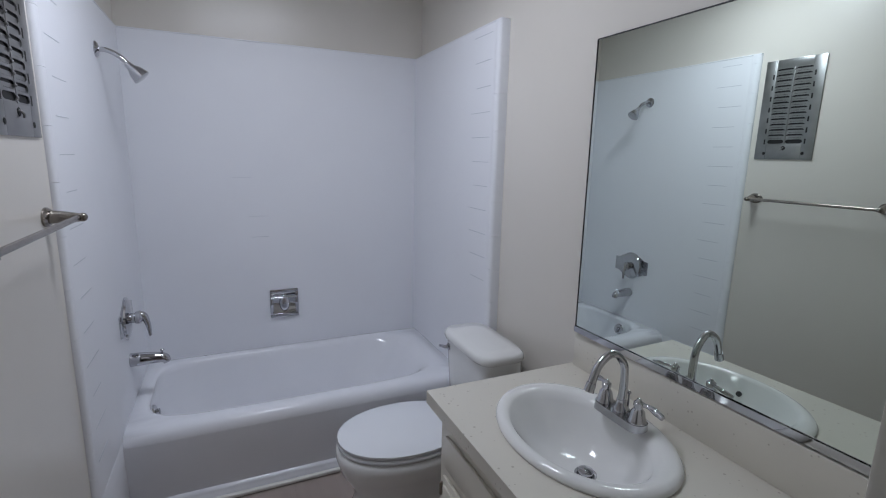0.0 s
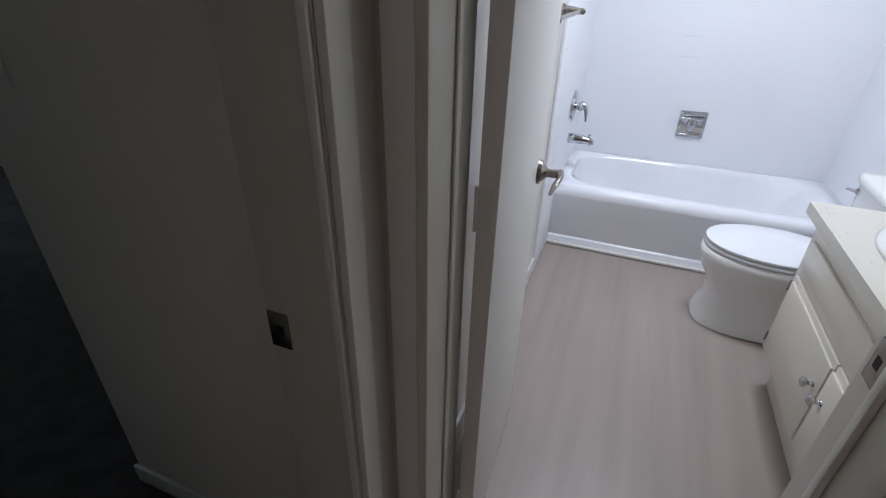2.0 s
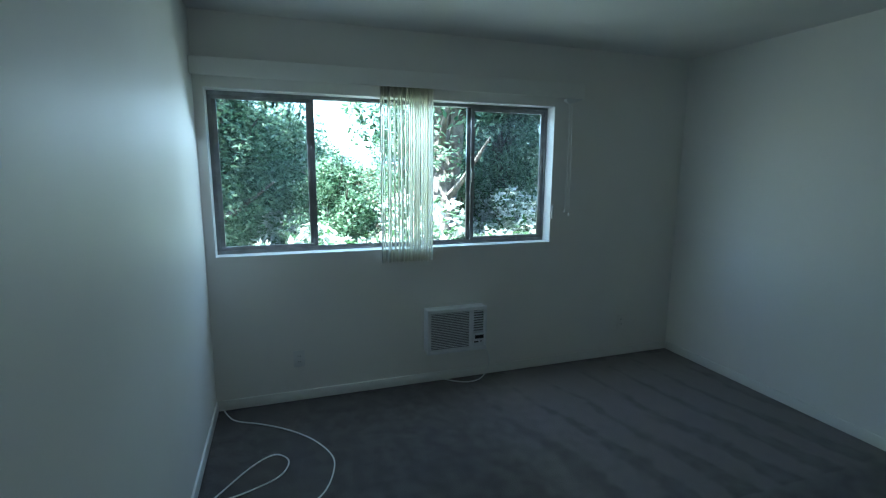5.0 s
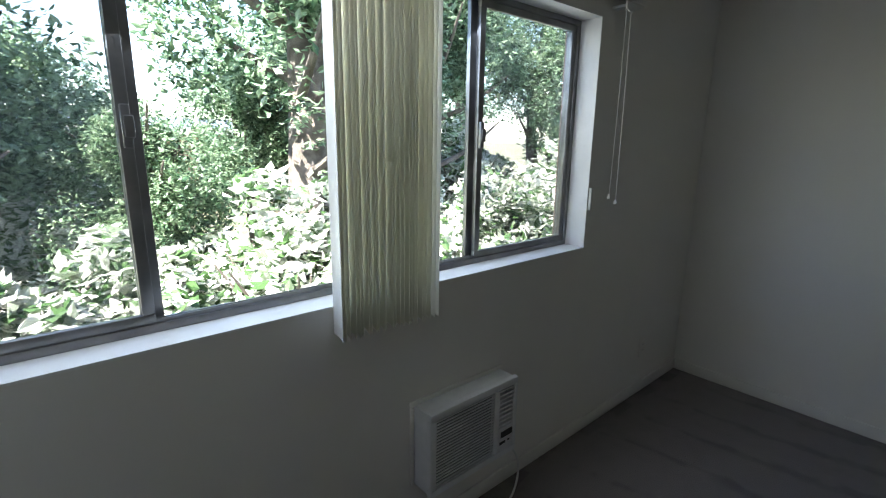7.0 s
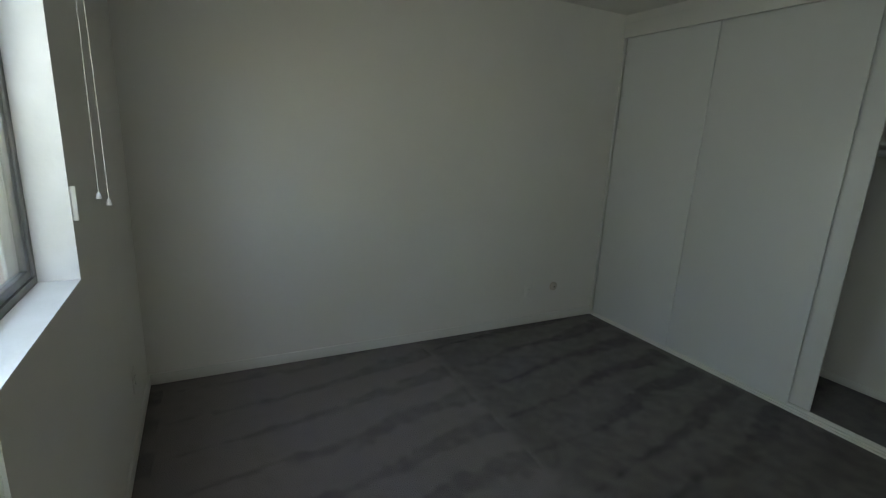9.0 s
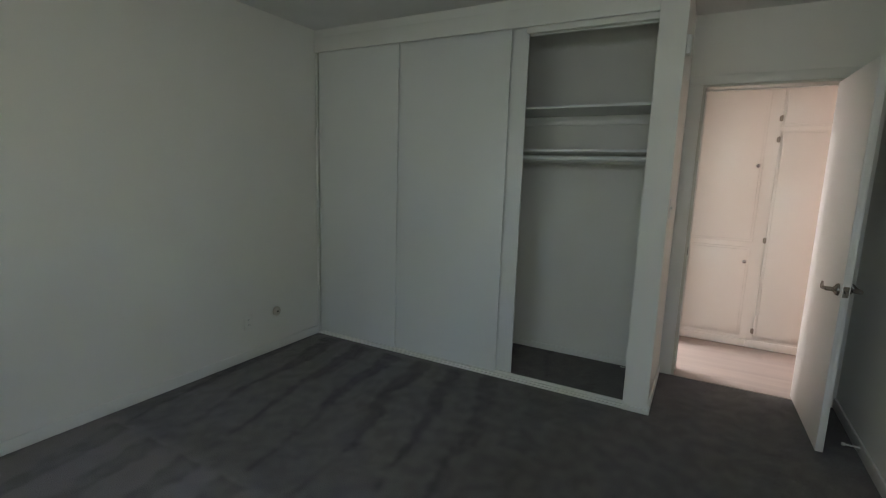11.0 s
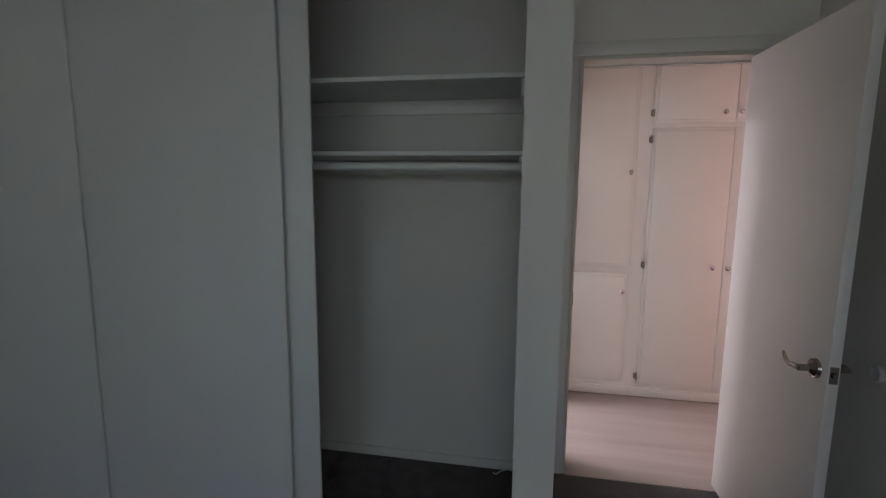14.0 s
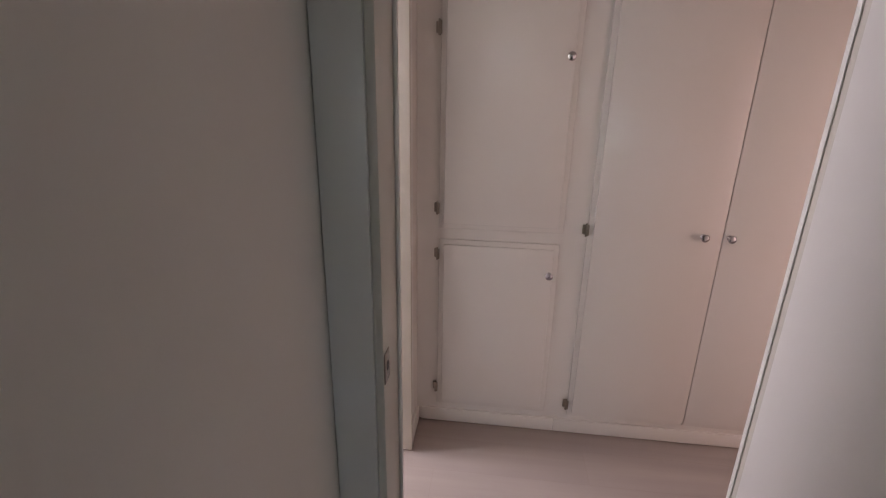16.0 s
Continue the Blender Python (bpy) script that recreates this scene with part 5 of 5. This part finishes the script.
def wall_box(name, axis, place, w, h, label, category, material="plastic", kind="outlet"):
    """A cover plate on a wall; axis is the way that it faces."""
    e = empty(name, place, label, category)
    x, y, z = place
    dx, dy = {"+x": (1, 0), "-y": (0, -1), "+y": (0, 1)}[axis]

    def slab(a0, a1, b0, b1, d0, d1):
        if dx:
            return (x + dx * d0, x + dx * d1, y + a0, y + a1, z + b0, z + b1)
        return (x + a0, x + a1, y + dy * d0, y + dy * d1, z + b0, z + b1)
    part("plate", boxes(slab(-w / 2, w / 2, -h / 2, h / 2, 0, 0.005 if kind != "switch" else 0.0035), bevel=0.0015), material, e)
    if kind == "outlet":
        for s in (-1, 1):
            part("socket", boxes(slab(-0.016, 0.016, s * 0.020 - 0.013, s * 0.020 + 0.013, 0.005, 0.0075), bevel=0.001), material, e)
            part("slot", boxes(slab(-0.008, -0.0055, s * 0.020 - 0.004, s * 0.020 + 0.005, 0.0075, 0.008), slab(0.0055, 0.008, s * 0.020 - 0.004, s * 0.020 + 0.005, 0.0075, 0.008)), "dark", e, smooth=False)
    if kind == "switch":
        part("toggle", boxes(slab(-0.005, 0.005, -0.004, 0.012, 0.003, 0.014), bevel=0.002), material, e)
        part("screw", boxes(slab(-0.003, 0.003, 0.027, 0.033, 0.0035, 0.0042), slab(-0.003, 0.003, -0.033, -0.027, 0.0035, 0.0042)), "plastic", e)
    return e


wall_box("wall_outlet", "+x", (XW, -0.405, 0.300), 0.075, 0.115, "white duplex outlet low on the window wall", "outlet")
wall_box("wall_outlet", "+x", (XW, 2.27, 0.300), 0.075, 0.115, "painted-over duplex outlet near the room corner", "outlet", "wall")
wall_box("wall_outlet", "-y", (-1.475, YN, 0.285), 0.075, 0.115, "painted-over duplex outlet on the plain wall", "outlet", "wall")
wall_box("light_switch", "-y", (-0.645, 0.107, 1.25), 0.072, 0.118, "white toggle light switch beside the bedroom doorway", "light switch", kind="switch")
cp = empty("cable_plate", (-1.215, YN, 0.308), "round aged beige telephone cover plate low on the wall", "cover plate")
bm = bmesh.new()
lathe(bm, [(0.036, 0), (0.036, 0.010), (0.028, 0.017), (0.010, 0.018), (0, 0.018)], aim((-1.215, YN, 0.308), (0, -1, 0)), 28)
part("cover", bm, "beige", cp)
part("jack_hole", boxes((-1.221, -1.209, YN - 0.0195, YN - 0.0175, 0.302, 0.314)), "dark", cp, smooth=False)

th = empty("wall_remote_holder", (-1.91, YS, 1.63), "grey and white remote control in its wall holder", "remote holder")
part("holder", boxes((-1.955, -1.885, YS, YS + 0.022, 1.590, 1.705), bevel=0.004), "acplastic", th)
part("slot", boxes((-1.908, -1.902, YS + 0.0215, YS + 0.024, 1.627, 1.699)), "dark", th, smooth=False)
part("remote", boxes((-1.900, -1.872, YS + 0.004, YS + 0.034, 1.630, 1.703), bevel=0.006), "plastic", th)
bm = bmesh.new()
ball(bm, (-1.868, YS + 0.026, 1.621), 0.024, (0.55, 0.5, 1.0), 16)
part("dial", bm, "plastic", th)
ch = empty("door_chime", (XC + 0.10, 0.100, 2.13), "small white cover on the wall above the doorway", "cover plate")
part("cover", boxes((XC + 0.03, XC + 0.10, 0.082, 0.107, 2.10, 2.20), bevel=0.006), "plastic", ch)
ds = empty("door_stop", (-0.62, YS + 0.012, 0.045), "small white rubber-tipped door stop on the baseboard", "door stop")
bm = bmesh.new()
tube(bm, [(-0.62, YS + 0.012, 0.045), (-0.62, YS + 0.080, 0.045)], [0.005, 0.005], 10)
disc(bm, aim((-0.62, YS + 0.075, 0.045), (0, 1, 0)), 0.009, 0.008, 0.014, 14)
part("stop", bm, "plastic", ds)

db = empty("wall_bumper", (-0.60, YS, 0.86), "small round white plastic bumper on the wall behind the door lever", "door bumper")
bm = bmesh.new()
lathe(bm, [(0.030, 0), (0.030, 0.006), (0.024, 0.012), (0.015, 0.009), (0, 0.008)], aim((-0.60, YS, 0.86), (0, 1, 0)), 28)
part("bumper", bm, "plastic", db)

# ---- outside ----
structure("ground", [(-400, XW - 0.19, -400, 400, -0.6, -0.5)], "soil", "garden soil with grass and leaf litter")
structure("house_wall", [(XW - 0.19, XW - 0.1805, -4.0, YN + 3, -0.5, WZ0), (XW - 0.19, XW - 0.1805, -4.0, YN + 3, WZ1, 3.2), (XW - 0.19, XW - 0.1805, -4.0, WY0, WZ0, WZ1), (XW - 0.19, XW - 0.1805, WY1, YN + 3, WZ0, WZ1)], "stucco", "stucco outer wall of the building")
# unseen roof, added so the building keeps the sun off its window side
structure("house_roof", [(XW - 0.5, 3.0, -5.0, YN + 3.2, 3.2, 3.35)], "roof", "unseen flat roof slab over the rooms, added to block the sun")


def leaf_cloud(name, count, radius, squash, leaf, seed, material, parent, core=0.35):
    """Many small folded leaves on clumps inside an uneven crown."""
    r = np.random.RandomState(seed)
    k = 26
    cl = r.normal(size=(k, 3))
    cl /= np.linalg.norm(cl, axis=1)[:, None]
    cl *= (core + (1 - core) * r.rand(k, 1)) * 0.82
    cr = 0.20 + 0.22 * r.rand(k)
    idx = r.randint(0, k, count)
    d = r.normal(size=(count, 3))
    d /= np.linalg.norm(d, axis=1)[:, None]
    c = cl[idx] + d * (cr[idx] * (0.55 + 0.45 * r.rand(count)))[:, None]
    c = c * np.array([radius, radius, radius * squash])
    a = r.normal(size=(count, 3)); a /= np.linalg.norm(a, axis=1)[:, None]
    a[:, 2] = -abs(a[:, 2]) * 0.6
    a /= np.linalg.norm(a, axis=1)[:, None]
    b = np.cross(a, np.array([0.1, -0.25, 1.0]) + 0.42 * r.normal(size=(count, 3))); b /= np.linalg.norm(b, axis=1)[:, None]
    nrm = np.cross(a, b)
    s = leaf * (0.6 + 0.8 * r.rand(count, 1))
    base, tip = c - a * s * 0.5, c + a * s * 0.5
    l, rr = c + b * s * 0.24 + nrm * s * 0.08, c - b * s * 0.24 + nrm * s * 0.08
    v = np.stack([base, l, tip, rr], axis=1).reshape(-1, 3)
    f = np.arange(count * 4).reshape(-1, 4)
    faces = np.concatenate([f[:, [0, 1, 2]], f[:, [0, 2, 3]]])
    me = bpy.data.meshes.new(name)
    me.from_pydata(v.tolist(), [], faces.tolist())
    me.materials.append(M[material])
    ob = new(name, me)
    ob.parent = parent
    return ob


def tree(seed, height, radius, label, leaves=9000, leaf=0.14, lift=0.0, girth=1.0):
    e = empty("tree", (0, 0, 0), label, "tree", "garden trees")
    r = random.Random(seed)
    bm = bmesh.new()
    top = height - radius * 0.4
    tube(bm, [(0, 0, -0.05), (0.06, 0.05, height * 0.25), (-0.05, 0.10, height * 0.5), (0.05, 0.0, top)], [q * girth for q in (0.24, 0.20, 0.14, 0.03)], 10, 1, 5)
    tube(bm, [(0.04, 0.04, height * 0.18), (0.10, 0.22, height * 0.36), (0.02, 0.42, height * 0.62)], [q * girth for q in (0.19, 0.15, 0.05)], 9, 1, 5)
    for i in range(8):
        a = r.uniform(0, 6.28)
        z = height * r.uniform(0.2, 0.7)
        q = radius * r.uniform(0.5, 0.85)
        tube(bm, [(0, 0.05, z), (q * 0.5 * math.cos(a), q * 0.5 * math.sin(a), z + 0.35), (q * math.cos(a), q * math.sin(a), z + 0.7 + r.random() * 0.6)], [0.07, 0.045, 0.012], 7, 1, 4)
    part("trunk", bm, "bark", e)
    c = leaf_cloud("crown", leaves, radius, (height * 0.42) / radius, leaf, seed, "leaf", e)
    c.location = (0, 0, height * 0.60 + lift)
    return e


def shrub(seed, radius, label, leaves=3500, leaf=0.13):
    e = empty("shrub", (0, 0, 0), label, "shrub", "garden shrubs")
    r = random.Random(seed)
    bm = bmesh.new()
    for i in range(7):
        a = r.uniform(0, 6.28)
        q = radius * 0.7
        tube(bm, [(0.05 * math.cos(a), 0.05 * math.sin(a), -0.03), (q * 0.5 * math.cos(a), q * 0.5 * math.sin(a), radius * 0.7), (q * math.cos(a), q * math.sin(a), radius * 1.3)], [0.025, 0.018, 0.006], 6, 1, 4)
    part("stems", bm, "bark", e)
    c = leaf_cloud("crown", leaves, radius, 0.95, leaf, seed, "leaf_shrub", e, 0.2)
    c.location = (0, 0, radius * 1.0)
    return e


GZ = -0.5
t1 = tree(11, 5.6, 1.75, "leafy green tree with dense drooping foliage", 26000, 0.10, lift=-0.5, girth=0.5)
t1.matrix_basis = pose(-8.6, -1.55, GZ)
t2 = tree(23, 6.4, 2.0, "tall leafy green tree with a pale forked trunk", 26000, 0.115, 0.7)
t2.matrix_basis = pose(-8.3, 1.95, GZ)
for i, (x, y, s, a) in enumerate([ (-8.1, 10.5, 1.0, 160), (-10.2, -2.5, 0.44, 50), (-9.9, -1.0, 0.38, 110), (-10.4, -3.9, 0.46, 300), (-8.1, 0.35, 0.50, 200), (-9.9, 5.2, 0.95, 60), (-11.0, -3.2, 0.8, 20), (-10.6, 3.9, 0.8, 140), (-12.5, -5.2, 1.15, 130), (-14.5, 10.5, 1.1, 200), (-13.0, 3.6, 0.8, 310), (-9.0, -5.6, 1.0, 170), (-13.4, -1.5, 0.62, 220), (-9.6, 7.9, 0.75, 75)]):
    copy_thing((t1, t2)[i % 2], pose(x, y, GZ, 0, 0, a) @ Matrix.Scale(s, 4))
for x, y, s, a in ((-9.7, 3.7, 0.9, 35), (-10.9, 2.3, 0.7, 210), (-11.2, -0.7, 0.72, 260)):
    copy_thing(t1, pose(x, y, GZ, 0, 0, a) @ Matrix.Scale(s, 4))
s1 = shrub(5, 0.9, "broad-leaved shrub in full sun", 6500, 0.12)
s1.matrix_basis = pose(-6.3, 1.05, GZ)
s2 = shrub(6, 0.8, "broad-leaved shrub in full sun, the sunlight painted into its leaves", 6500, 0.13)
s2.matrix_basis = pose(-6.4, -0.35, GZ)
for i, (x, y, s, a) in enumerate([(-5.8, 5.0, 1.0, 10), (-6.2, 7.6, 1.2, 190), (-8.6, 8.9, 1.7, 30), (-10.6, 12.5, 2.3, 130), (-8.2, 12.6, 2.0, 220), (-5.9, 2.3, 0.95, 80), (-6.5, 3.6, 1.0, 150), (-7.0, -1.5, 0.8, 200), (-7.4, 5.4, 1.15, 250), (-7.5, 0.45, 0.85, 300), (-7.6, 3.2, 1.0, 20), (-7.2, 1.75, 0.9, 120), (-10.5, 3.6, 1.4, 45), (-10.4, 0.4, 1.3, 95), (-10.6, 6.6, 1.5, 10), (-8.6, -0.4, 1.0, 65)]):
    copy_thing((s1, s2)[i % 2], pose(x, y, GZ, 0, 0, a) @ Matrix.Scale(s, 4))


def garden_wall():
    e = empty("garden_wall", (-13, -2.0, GZ), "low pale painted garden wall with a coping", "garden wall")
    part("wall", boxes((-13.2, -13.0, -12, 1.0, GZ, 1.0)), "whitewall", e, smooth=False)
    part("coping", boxes((-13.26, -12.94, -12, 1.0, 1.0, 1.10), bevel=0.01), "whitewall", e)


garden_wall()


def neighbour_house():
    e = empty("neighbour_house", (-20, -2, GZ), "neighbouring house with a terracotta stucco wall and a blue-grey roof", "house")
    part("wall", boxes((-24, -18, -10, 5, GZ, 1.75)), "stucco", e, smooth=False)
    bm = bmesh.new()
    v = [bm.verts.new(p) for p in ((-17.4, -10.5, 1.72), (-24.6, -10.5, 1.72), (-21, -10.5, 2.1), (-17.4, 5.4, 1.72), (-24.6, 5.4, 1.72), (-21, 5.4, 2.1))]
    for f in ((0, 2, 5, 3), (1, 4, 5, 2), (0, 1, 2), (3, 5, 4), (0, 3, 4, 1)):
        bm.faces.new([v[i] for i in f])
    part("roof", bm, "roof", e, smooth=False)
    part("fascia", boxes((-17.42, -17.36, -10.5, 5.4, 1.58, 1.74)), "whitewall", e, smooth=False)
    for y in (-6, -1, 4):
        w = part("window", boxes((-18.0, -17.95, y - 0.7, y + 0.7, 0.3, 1.4)), "whitewall", e, smooth=False)
        part("pane", boxes((-17.952, -17.94, y - 0.62, y + 0.62, 0.38, 1.32)), "dark", w, smooth=False)


neighbour_house()
